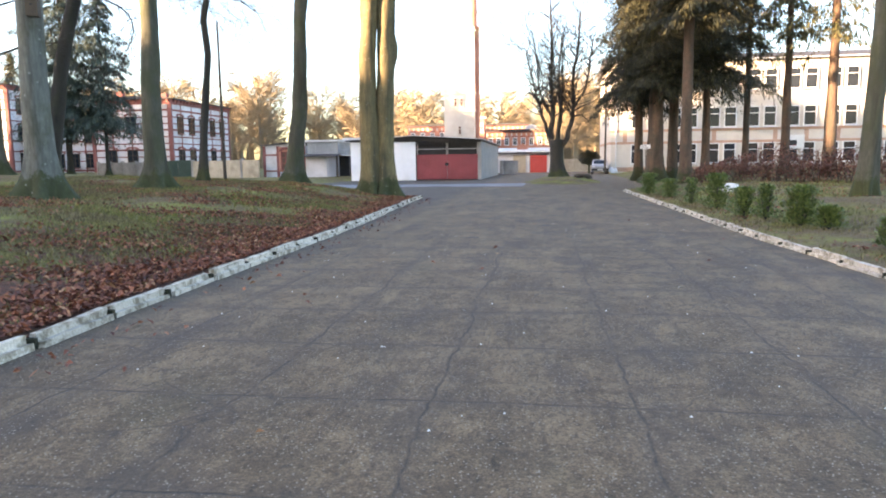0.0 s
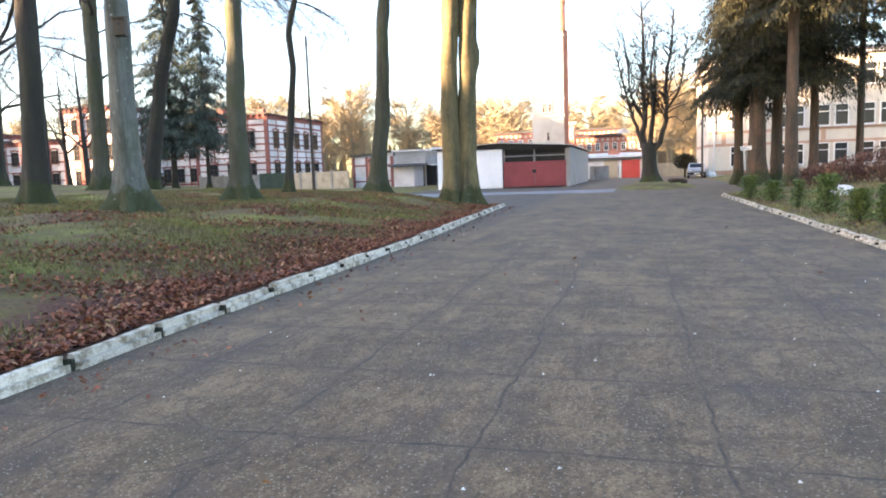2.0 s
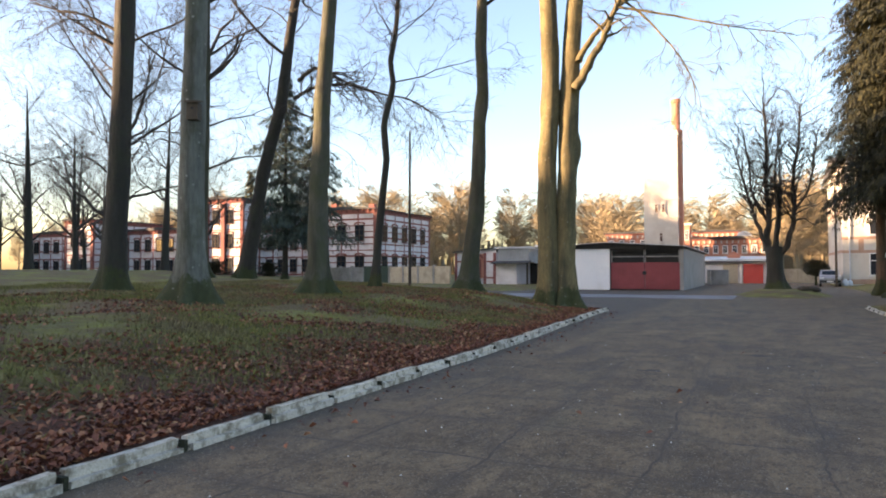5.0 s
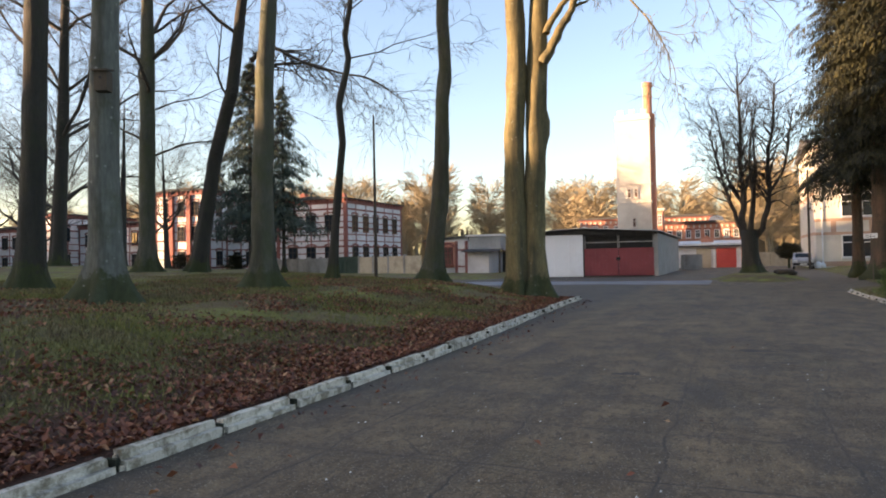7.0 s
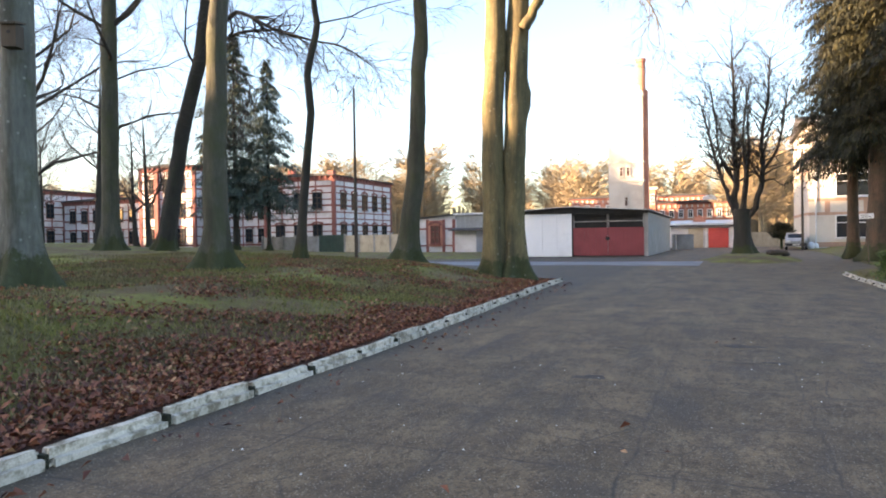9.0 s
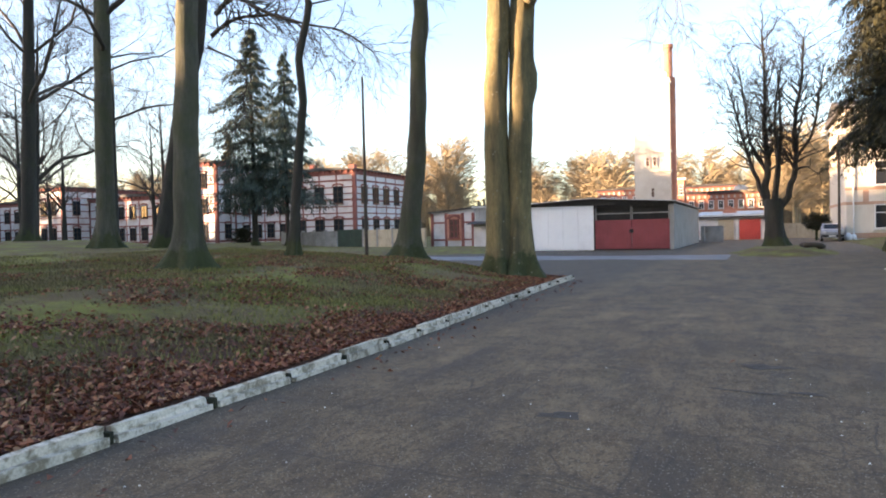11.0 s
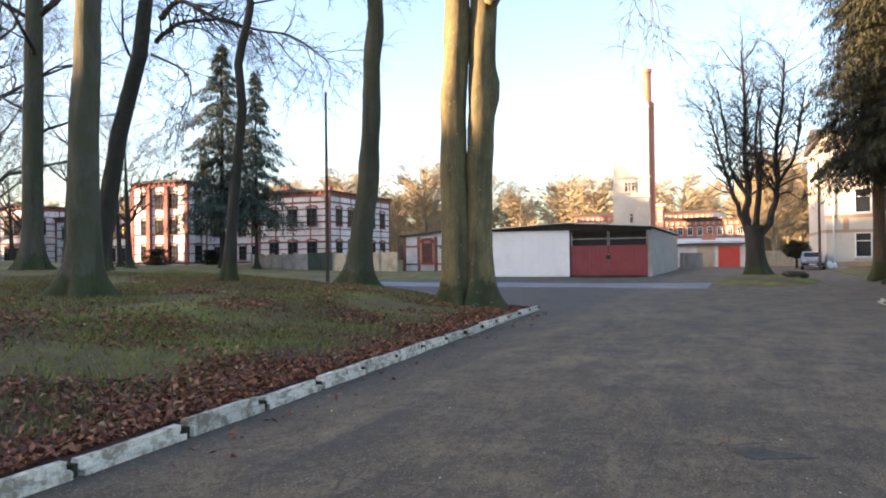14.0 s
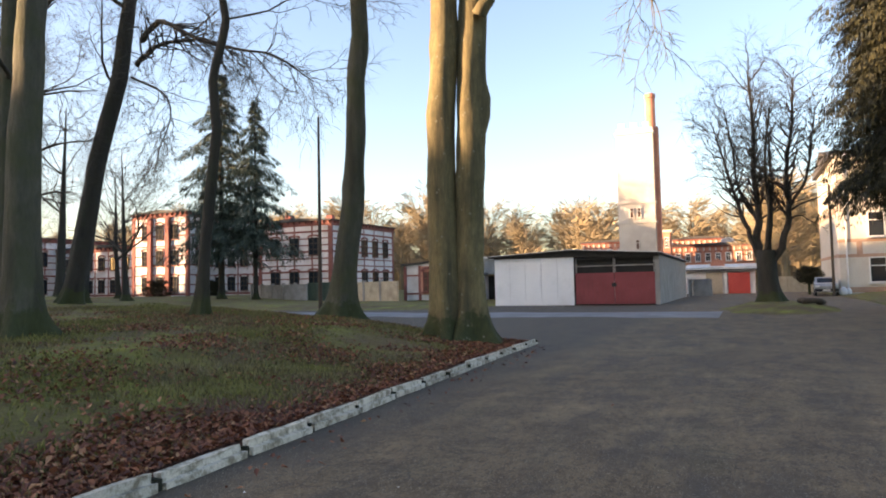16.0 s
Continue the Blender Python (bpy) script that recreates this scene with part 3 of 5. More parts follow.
def conifer(name, label, x, y, z, top, low, reach, r, bark, needle, whorls=26, per=9, sprays=40, size=0.5, droop=0.3, power=0.8, lean=0.0, group="", ragged=0.35, hang=0.6):
    """Boughs that sweep out and down, each a fan of hanging sprays, with gaps between the layers."""
    t = thing(name, label, "conifer", pose(x, y, z), group)
    pts, radii, g = trunk_mesh([(-1, 0, 0), (top, lean, 0)], r, 0.05, r * 0.5, top, 12)
    part("trunk", g, bark, t, "", True)
    c = Geo()
    for w in range(whorls):
        f = w / (whorls - 1)
        h = low + (top - low) * f
        long = max(0.45, reach * (1 - f) ** power) * rng.uniform(1 - ragged, 1.05)
        turn = rng.uniform(0, 6.283)
        count = max(4, int(per * (1 - 0.5 * f)))
        for k in range(count):
            a = turn + 6.283 * k / count + rng.gauss(0, 0.25)
            ll = long * rng.uniform(1 - ragged, 1.12)
            out, side = Vector((math.cos(a), math.sin(a), 0)), Vector((-math.sin(a), math.cos(a), 0))
            start = Vector((lean * h / top, 0, h + rng.uniform(-0.45, 0.45)))
            sag = droop * rng.uniform(0.5, 1.4)

            def along(q):
                return start + out * ll * q + Vector((0, 0, ll * (0.22 * q - (sag + 0.22) * q * q)))

            c.tube([tuple(along(q)) for q in (0, 0.4, 0.75, 1.0)], [0.03, 0.022, 0.014, 0.005], 3, cap=False)
            for _ in range(max(10, int(sprays * (0.35 + 0.65 * ll / reach)))):
                q = 0.1 + 0.9 * rng.random() ** 0.75
                off = rng.gauss(0, 0.16) * ll * (0.35 + q * (1.1 - q) * 2)
                p = along(q) + side * off + Vector((0, 0, -abs(off) * 0.35 - rng.random() * 0.18 * size))
                dd = out * rng.uniform(0.2, 0.9) + side * (0.9 * off / (0.2 * ll + 0.1) + rng.gauss(0, 0.35)) + Vector((0, 0, rng.uniform(-1.6, 0.3) * hang))
                spray(c, p, dd, size * rng.uniform(0.55, 1.3), size * 0.12 * rng.uniform(0.6, 1.3))
    part("crown", c, needle, t, "drooping needle branches")
    return t


def leafy_shrub(label, x, y, z, wide, tall, count, mat, name="shrub", group="", category="shrub", size=0.09, cone=0.5):
    t = thing(name, label, category, pose(x, y, z), group)
    s, g = Geo(), Geo()
    for _ in range(9):
        a, q = rng.uniform(0, 6.283), rng.uniform(0.1, 0.8)
        s.tube([(0, 0, -0.05), (math.cos(a) * wide * q * 0.4, math.sin(a) * wide * q * 0.4, tall * 0.5), (math.cos(a) * wide * q * 0.6, math.sin(a) * wide * q * 0.6, tall * 0.85)], [0.012, 0.009, 0.004], 4)
    part("stems", s, M["twig"], t)
    for _ in range(count):
        h = rng.random() ** 0.9
        a, q = rng.uniform(0, 6.283), math.sqrt(rng.random()) * (1 - cone * h) * (0.8 + 0.3 * math.sin(3 * h * 6 + x))
        p = Vector((math.cos(a) * wide * q, math.sin(a) * wide * q, 0.03 + h * tall))
        d = Vector((math.cos(a), math.sin(a), rng.uniform(0.2, 1.6))) + Vector((rng.gauss(0, 0.4), rng.gauss(0, 0.4), 0))
        spray(g, p, d, size * rng.uniform(0.7, 1.5), size * 0.3, 0.1)
    part("foliage", g, mat, t)
    return t


# ---- buildings ----
def window_mesh(w, h, bars=(1, 1), rail=0.07, depth=0.14):
    """One connected frame with its bars, a pane behind it and a sill below."""
    xs, zs = [-w / 2, -w / 2 + rail], [0, rail]
    for i in range(bars[0]):
        x = -w / 2 + w * (i + 1) / (bars[0] + 1)
        xs += [x - 0.03, x + 0.03]
    for i in range(bars[1]):
        z = h * (0.66 if bars[1] == 1 else (i + 1) / (bars[1] + 1))
        zs += [z - 0.035, z + 0.035]
    xs += [w / 2 - rail, w / 2]
    zs += [h - rail, h]
    g, nx, nz = Geo(), len(xs), len(zs)
    g.v = [(x, y, z) for y in (-depth, 0.02) for z in zs for x in xs]
    solid = lambda i, k: 0 <= i < nx - 1 and 0 <= k < nz - 1 and (i % 2 == 0 or k % 2 == 0)  # noqa: E731
    at = lambda i, k, s: s * nx * nz + k * nx + i  # noqa: E731
    for k in range(nz - 1):
        for i in range(nx - 1):
            if not solid(i, k):
                continue
            g.f += [(at(i, k, 0), at(i + 1, k, 0), at(i + 1, k + 1, 0), at(i, k + 1, 0)), (at(i, k, 1), at(i, k + 1, 1), at(i + 1, k + 1, 1), at(i + 1, k, 1))]
            for di, dk, a, c in ((-1, 0, (i, k), (i, k + 1)), (1, 0, (i + 1, k + 1), (i + 1, k)), (0, -1, (i + 1, k), (i, k)), (0, 1, (i, k + 1), (i + 1, k + 1))):
                if not solid(i + di, k + dk):
                    g.f.append((at(*a, 0), at(*c, 0), at(*c, 1), at(*a, 1)))
    return g.mesh("window"), Geo().box(-w / 2 + 0.02, w / 2 - 0.02, -0.07, 0.0, 0.02, h - 0.02).mesh("pane"), Geo().box(-w / 2 - 0.1, w / 2 + 0.1, -depth - 0.1, 0.0, -0.1, -0.02).mesh("window_sill")


def set_window(parent, meshes, place, frame_mat, pane_mat, sill_mat):
    """A framed window whose front looks along -y of its place."""
    f, p, s = meshes
    win = obj("window", f, frame_mat, parent, place=place)
    obj("pane", p, pane_mat, win)
    obj("window_sill", s, sill_mat, win)


def arch_hood(w, t=0.2, rise=0.22, depth=0.12):
    """A shallow brick arch over a window."""
    out = [(-w / 2 - t, 0)] + [(-(w / 2 + t) * math.cos(a), rise * 1.4 * math.sin(a) + t * 0.6) for a in (0.4, 0.9, 1.57, 2.24, 2.74)] + [(w / 2 + t, 0)]
    inn = [((w / 2) * math.cos(a), rise * math.sin(a)) for a in (0.2, 0.8, 1.57, 2.34, 2.94)]
    return Geo().prism(out + inn, depth, "y", -depth).mesh("arch")


def faced_block(house, x0, x1, y0, y1, z0, z1, storeys, faces, wide_win, pane, eave=0.45, cols=None, rows=9):
    """A whitewashed block with brick bands, corner piers, arched windows and a flat dark roof.
    faces: which of front (-y), right (+x), left (-x) get bands and windows."""
    part("wall", Geo().box(x0, x1, y0, y1, z0 - 1, z1), M["white"], house)
    part("roof", Geo().prism([(x0 - eave, z1), (x1 + eave, z1), (x1 + eave, z1 + 0.12), ((x0 + x1) / 2, z1 + 0.5), (x0 - eave, z1 + 0.12)], y1 - y0 + 2 * eave, "y", y0 - eave), M["roof"], house)
    k = int((x1 - x0) / 0.9)
    for i in range(k + 1):
        x = x0 + (x1 - x0) * i / k
        part("bracket", Geo().prism([(y0 - eave + 0.05, z1 - 0.12), (y0 - 0.1, z1 - 0.5), (y0 - 0.1, z1 - 0.02), (y0 - eave + 0.05, z1 - 0.02)], 0.14, "x", x - 0.07), M["brick"], house)
    if "r" in faces:
        k = int((y1 - y0) / 0.9)
        for i in range(k + 1):
            y = y0 + (y1 - y0) * i / k
            part("bracket", Geo().prism([(x1 + 0.1, z1 - 0.5), (x1 + eave - 0.05, z1 - 0.12), (x1 + eave - 0.05, z1 - 0.02), (x1 + 0.1, z1 - 0.02)], 0.14, "y", y - 0.07), M["brick"], house)
    for i in range(rows):
        z = z0 + 0.25 + (z1 - z0 - 0.9) * i / (rows - 1)
        t = 0.16 if i % 3 else 0.26
        part("brick_band", Geo().box(x0 - 0.05, x1 + 0.05, y0 - 0.05, y1 + 0.05, z, z + t), M["brick"], house)
    part("cornice", Geo().box(x0 - 0.12, x1 + 0.12, y0 - 0.12, y1 + 0.12, z1 - 0.62, z1 - 0.004), M["brick"], house)
    for px in (x0, x1):
        for py in (y0, y1):
            part("corner_pier", Geo().box(px - 0.27, px + 0.27, py - 0.09, py + 0.27, z0 - 1, z1 - 0.006) if py == y0 else Geo().box(px - 0.09 if px == x0 else px - 0.27, px + 0.27 if px == x0 else px + 0.09, py - 0.27, py + 0.09, z0 - 1, z1 - 0.006), M["brick"], house)
    span = int((x1 - x0) / 2.75)
    for i in range(1, span):
        x = x0 + (x1 - x0) * i / span
        part("brick_strip", Geo().box(x - 0.1, x + 0.1, y0 - 0.047, y0 + 0.02, z0 - 1, z1 - 0.65), M["brick"], house)
    if "r" in faces:
        span = int((y1 - y0) / 2.75)
        for i in range(1, span):
            y = y0 + (y1 - y0) * i / span
            part("brick_strip", Geo().box(x1 - 0.02, x1 + 0.047, y - 0.1, y + 0.1, z0 - 1, z1 - 0.65), M["brick"], house)
    sh = (z1 - z0 - 0.8) / storeys
    for s in range(storeys):
        wh = min(2.3, sh * 0.58)
        zz = z0 + 0.75 + sh * s
        wm, hood = window_mesh(wide_win, wh, (1, 2)), arch_hood(wide_win)
        spots = []
        if "f" in faces:
            n = max(1, int(round((x1 - x0 - 1.6) / (wide_win * 2.1))))
            spots += [pose(x0 + 1.0 + (x1 - x0 - 2.0) * (i + 0.5) / n, y0 - 0.03, zz) for i in range(n)]
        if "r" in faces:
            n = max(1, int(round((y1 - y0 - 1.6) / (wide_win * 2.1))))
            spots += [pose(x1 + 0.03, y0 + 1.0 + (y1 - y0 - 2.0) * (i + 0.5) / n, zz, 0, 0, 90) for i in range(n)]
        if "l" in faces:
            n = max(1, int(round((y1 - y0 - 1.6) / (wide_win * 2.1))))
            spots += [pose(x0 - 0.03, y0 + 1.0 + (y1 - y0 - 2.0) * (i + 0.5) / n, zz, 0, 0, -90) for i in range(n)]
        for m in spots:
            set_window(house, wm, m, M["wood"], pane, M["brick"])
            obj("arch", hood, M["brick"], house, place=m @ pose(0, 0.0, wh))


def barracks():
    house = thing("barracks_building", "long whitewashed old building with red brick bands and arched windows", "building")
    faced_block(house, -60.5, -49.3, 88.0, 105.5, 0.6, 10.3, 2, "fr", 1.5, M["glass"], rows=11)
    faced_block(house, -71.6, -60.5, 90.0, 103.0, 0.6, 8.2, 2, "f", 1.25, M["glass"], rows=6)
    faced_block(house, -81.8, -71.6, 86.0, 101.0, 0.6, 12.6, 3, "frl", 1.3, M["glass"], rows=9)
    faced_block(house, -101.9, -81.8, 89.0, 101.0, 0.6, 8.4, 2, "f", 1.3, M["glass"], rows=6)
    faced_block(house, -108.4, -101.9, 84.0, 101.0, 0.6, 10.2, 2, "fr", 1.35, M["glass"])
    faced_block(house, -124.0, -108.4, 88.0, 101.0, 0.6, 8.4, 2, "f", 1.35, M["glass"], rows=6)
    # brick piers on the tall block
    for x in (-78.4, -75.0):
        part("pier", Geo().box(x - 0.35, x + 0.35, 85.55, 86.02, -0.4, 12.0), M["brick"], house)
    for x, y, z in ((-55, 97, 11.0), (-60, 94, 11.0), (-65, 97, 9.0), (-90, 95, 8.8)):
        part("chimney", Geo().box(x - 0.5, x + 0.5, y - 0.4, y + 0.4, z - 0.8, z + 1.0), M["brick"], house)


def school():
    house = thing("school_building", "three-storey cream rendered building with paired white windows", "building")
    x0, x1, y0, y1, top = 6.9, 62.0, 74.0, 88.0, 11.0
    part("wall", Geo().box(x0, x1, y0, y1, -0.5, top), M["cream"], house)
    part("roof", Geo().prism([(y0 - 0.5, top), (y1 + 0.5, top), (y1 + 0.5, top + 0.15), ((y0 + y1) / 2, top + 1.6), (y0 - 0.5, top + 0.15)], x1 - x0 + 0.8, "x", x0 - 0.4), M["roof"], house)
    part("gutter", Geo().box(x0 - 0.3, x1, y0 - 0.66, y0 - 0.5, top - 0.04, top + 0.1), M["zinc"], house)
    for za, zb in ((2.95, 3.2), (4.15, 4.4), (0.2, 0.62)):
        part("band", Geo().box(x0 - 0.05, x1, y0 - 0.05, y0 + 0.5, za, zb), M["band"], house)
    for i in range(18):
        part("panel", Geo().box(x0 + 1.2 + i * 2.9, x0 + 1.6 + i * 2.9, y0 - 0.045, y0 + 0.02, 3.2, 4.15), M["band"], house)
    wm = window_mesh(1.2, 2.0, (0, 1), 0.09)
    for k in range(14):
        for z in (0.95, 4.5, 8.1):
            for dx in (-0.78, 0.78):
                set_window(house, wm, pose(x0 + 3.36 + k * 3.72 + dx, y0 - 0.03, z), M["frame"], M["glass"], M["zinc"])
    part("downpipe", Geo().tube([(x0 + 0.5, y0 - 0.15, 0), (x0 + 0.5, y0 - 0.15, top)], [0.06, 0.06], 8), M["zinc"], house)
    for z in (3.0, 6.6):
        part("side_band", Geo().box(x0 - 0.05, x0 + 0.02, y0 + 0.5, y1, z, z + 0.25), M["band"], house)


def garage():
    g = thing("garage", "low white garage with wide dull-red double doors", "garage", pose(0, 0, 0))
    xl, xd, xr, y0, y1 = -15.1, -9.86, -4.78, 54.6, 76.0
    part("front_wall", Geo().box(xl, xd, y0, y0 + 0.25, -0.3, 3.1), M["panel"], g)
    part("side_wall", Geo().box(xl, xl + 0.25, y0 + 0.25, y1, -0.3, 3.05), M["panel"], g)
    for i in range(5):
        x = xl + 0.02 + i * 1.05
        part("wall_panel", Geo().box(x, x + 1.02, y0 - 0.03, y0 + 0.002, 0.12, 3.02), M["panel"], g)
    s = Geo()
    for i in range(72):
        y = y0 + 0.3 + i * 0.29
        s.prism([(xr, y), (xr + 0.05, y + 0.07), (xr + 0.05, y + 0.15), (xr, y + 0.22), (xr - 0.05, y + 0.22), (xr - 0.05, y)], 3.2, "z", -0.2)
    part("sheet_wall", s, M["sheet"], g, "grey corrugated side wall")
    part("side_pillar", Geo().box(xr - 0.18, xr + 0.08, y0 - 0.02, y0 + 0.25, -0.2, 3.05), M["concrete"], g)
    part("back_wall", Geo().box(xl + 0.25, xr, y1 - 0.2, y1, -0.3, 3.0), M["concrete"], g)
    part("gate_post", Geo().box(xd, xd + 0.09, y0 - 0.01, y0 + 0.2, 0, 3.05), M["dark"], g)
    # two leaves, red boards below, dark open lattice above
    mid = (xd + xr) / 2 - 0.05
    for a, b in ((xd + 0.1, mid - 0.015), (mid + 0.015, xr - 0.2)):
        leaf = part("door_leaf", Geo().box(a, b, y0 + 0.03, y0 + 0.08, 0.06, 1.98), M["red"], g)
        for i in range(9):
            w = (b - a) / 9
            part("board", Geo().box(a + i * w + 0.008, a + (i + 1) * w - 0.008, y0 + 0.0, y0 + 0.03, 0.08, 1.96), M["red"], leaf)
        part("rail", Geo().box(a, b, y0 - 0.012, y0 + 0.01, 1.9, 1.99), M["red"], leaf)
        part("grille_bar", Geo().box(a, b, y0 + 0.02, y0 + 0.07, 2.38, 2.46), M["concrete"], leaf)
        part("grille_bar", Geo().box(a, b, y0 + 0.02, y0 + 0.07, 2.84, 2.92), M["dark"], leaf)
        part("stile", Geo().box(a, a + 0.06, y0 + 0.02, y0 + 0.07, 1.99, 2.92), M["concrete"], leaf)
        part("stile", Geo().box(b - 0.06, b, y0 + 0.02, y0 + 0.07, 1.99, 2.92), M["concrete"], leaf)
    part("lock_plate", Geo().box(mid - 0.16, mid + 0.12, y0 - 0.03, y0 + 0.0, 1.12, 1.36), M["dark"], g)
    # added near-black sheet that paints the unlit inside behind the lattice
    part("inner_screen", Geo().box(xd + 0.1, xr - 0.2, y0 + 0.5, y0 + 0.54, 1.5, 3.0), M["dark"], g)
    # low double-pitch roof, its long eaves dark, its edge flashed
    def slab(z, t):
        return [(xl - 0.35, 3.12 + z), (xd - 0.1, 3.4 + z), (xr + 0.25, 3.05 + z), (xr + 0.25, 3.05 + z + t), (xd - 0.1, 3.4 + z + t), (xl - 0.35, 3.12 + z + t)]
    part("roof", Geo().prism(slab(0.0, 0.06), y1 - y0 + 1.0, "y", y0 - 0.45), M["roof"], g)
    part("flashing", Geo().prism(slab(0.06, 0.04), y1 - y0 + 1.06, "y", y0 - 0.48), M["zinc"], g)
    part("fascia", Geo().prism([(xd - 0.1, 3.0), (xr + 0.1, 2.92), (xr + 0.1, 3.06), (xd - 0.1, 3.41), (xl, 3.13), (xl, 3.04)], 0.06, "y", y0 - 0.1), M["dark"], g)


def far_garages():
    g = thing("garage", "far white garage with a bright red door", "garage")
    part("wall", Geo().box(-5.6, 1.0, 88.1, 96.0, -0.3, 2.4), M["white"], g)
    part("roof", Geo().prism([(87.6, 2.4), (96.4, 2.9), (96.4, 3.2), (87.6, 2.72)], 7.2, "x", -5.9), M["zinc"], g)
    part("eave_board", Geo().box(-5.9, 1.3, 87.5, 87.6, 2.34, 2.5), M["roof"], g)
    for a, b, m in ((-1.56, 0.5, "red2"), (-3.65, -2.1, "sand")):
        d = part("door", Geo().box(a, b, 88.0, 88.1, 0.0, 2.16), M[m], g)
        for i in range(6):
            part("board", Geo().box(a + (b - a) * i / 6 + 0.02, a + (b - a) * (i + 1) / 6 - 0.02, 87.96, 88.0, 0.05, 2.12), M[m], d)
    part("post", Geo().box(-1.9, -1.66, 87.95, 88.1, 0.0, 2.35), M["frame"], g)
    part("vent_stack", Geo().prism([(-3.4, 2.7), (-1.8, 2.7), (-2.0, 3.3), (-2.6, 3.75), (-3.2, 3.3)], 0.9, "y", 91.0), M["brick_wall"], g, "small red brick gable on the roof")
    w = thing("boundary_wall", "low sandy boundary wall by the far road", "wall")
    for i in range(3):
        part("slab", Geo().box(2.6 + i * 1.5, 4.06 + i * 1.5, 92.0, 92.2, -0.2, 1.55), M["sand"], w)
        part("coping", Geo().box(2.58 + i * 1.5, 4.08 + i * 1.5, 91.95, 92.25, 1.55, 1.63), M["sand"], w)


def brick_hall():
    h = thing("brick_building", "distant long red brick building with white windows and low roof", "building")
    for x0, x1, y0, top, n in ((-9.6, 1.5, 120.0, 6.5, 8), (-10.4, -2.7, 126.0, 7.9, 4), (-23.2, -13.0, 120.0, 7.6, 6)):
        part("wall", Geo().box(x0, x1, y0, y0 + 9, -0.5, top), M["brick_wall"], h)
        part("roof", Geo().prism([(x0 - 0.4, top), (x1 + 0.4, top), (x1 + 0.4, top + 0.14), ((x0 + x1) / 2, top + 0.4), (x0 - 0.4, top + 0.14)], 10, "y", y0 - 0.5), M["roof"], h)
        part("cornice", Geo().box(x0 - 0.15, x1 + 0.15, y0 - 0.2, y0 + 0.02, top - 0.25, top - 0.004), M["brick"], h)
        part("string_course", Geo().box(x0 - 0.08, x1 + 0.08, y0 - 0.1, y0 + 0.02, top - 2.95, top - 2.75), M["cream"], h)
        wm, hood = window_mesh(0.8, 1.3, (1, 1), 0.12), arch_hood(0.8, 0.14, 0.16, 0.1)
        for i in range(n):
            for z in (1.0, top - 2.35):
                m = pose(x0 + (x1 - x0) * (i + 0.5) / n, y0 - 0.03, z)
                set_window(h, wm, m, M["frame"], M["white"] if i % 3 else M["glass"], M["cream"])
                obj("arch", hood, M["brick"], h, place=m @ pose(0, 0, 1.3))
        k = int((x1 - x0) / 0.75)
        for i in range(k):
            x = x0 + 0.2 + (x1 - x0 - 0.4) * i / (k - 1)
            part("dentil", Geo().box(x - 0.12, x + 0.12, y0 - 0.14, y0 + 0.02, top - 0.75, top - 0.3), M["cream"], h)
    part("roof_lantern", Geo().prism([(-3.4, 6.6), (-0.6, 6.6), (-1.2, 7.5), (-2.0, 7.75), (-2.9, 7.5)], 2.5, "y", 122.0), M["zinc"], h, "pale sheet-metal roof lantern")
    b = thing("stair_block", "narrow glazed stair block beside the tower", "building")
    part("wall", Geo().box(-11.2, -9.5, 115.0, 117.0, -0.4, 8.4), M["brick_wall"], b)
    part("roof", Geo().box(-11.5, -9.2, 114.7, 117.3, 8.4, 8.75), M["cream"], b)
    for x in (-10.8, -9.95):
        set_window(b, window_mesh(0.62, 1.5, (1, 2)), pose(x, 114.97, 6.2), M["frame"], M["glass"], M["cream"])


def hose_tower():
    t = thing("tower", "tall cream rendered tower with small windows beside a brick chimney", "tower")
    x0, x1, y0, y1 = -12.0, -8.25, 86.0, 90.0
    part("wall", Geo().box(x0, x1, y0, y1, -0.3, 17.6), M["cream"], t)
    for z in (7.5, 9.6, 17.0):
        part("ledge", Geo().box(x0 - 0.12, x1 + 0.12, y0 - 0.12, y1 + 0.12, z, z + 0.22), M["cream"], t)
    for x in (x0 + 0.25, x0 + 1.55, x1 - 0.9):
        part("merlon", Geo().box(x, x + 0.6, y0 + 0.02, y0 + 0.5, 17.6, 18.2), M["cream"], t)
    wm = window_mesh(0.42, 1.05, (0, 1), 0.07)
    for x, z in ((-10.1, 4.75), (-10.6, 8.1), (-9.85, 8.1)):
        set_window(t, wm, pose(x, y0 - 0.03, z), M["cream"], M["board"], M["cream"])
    part("side_shaft", Geo().box(x1, x1 + 0.45, y0 + 1, y0 + 2, -0.2, 17.8), M["brick_wall"], t)
    part("chimney", Geo().tube([(-8.6, y0 + 2.2, 3), (-8.6, y0 + 2.2, 21.1), (-8.6, y0 + 2.2, 21.2), (-8.6, y0 + 2.2, 21.6)], [0.56, 0.5, 0.58, 0.58], 14), M["brick_wall"], t, "round brick chimney")


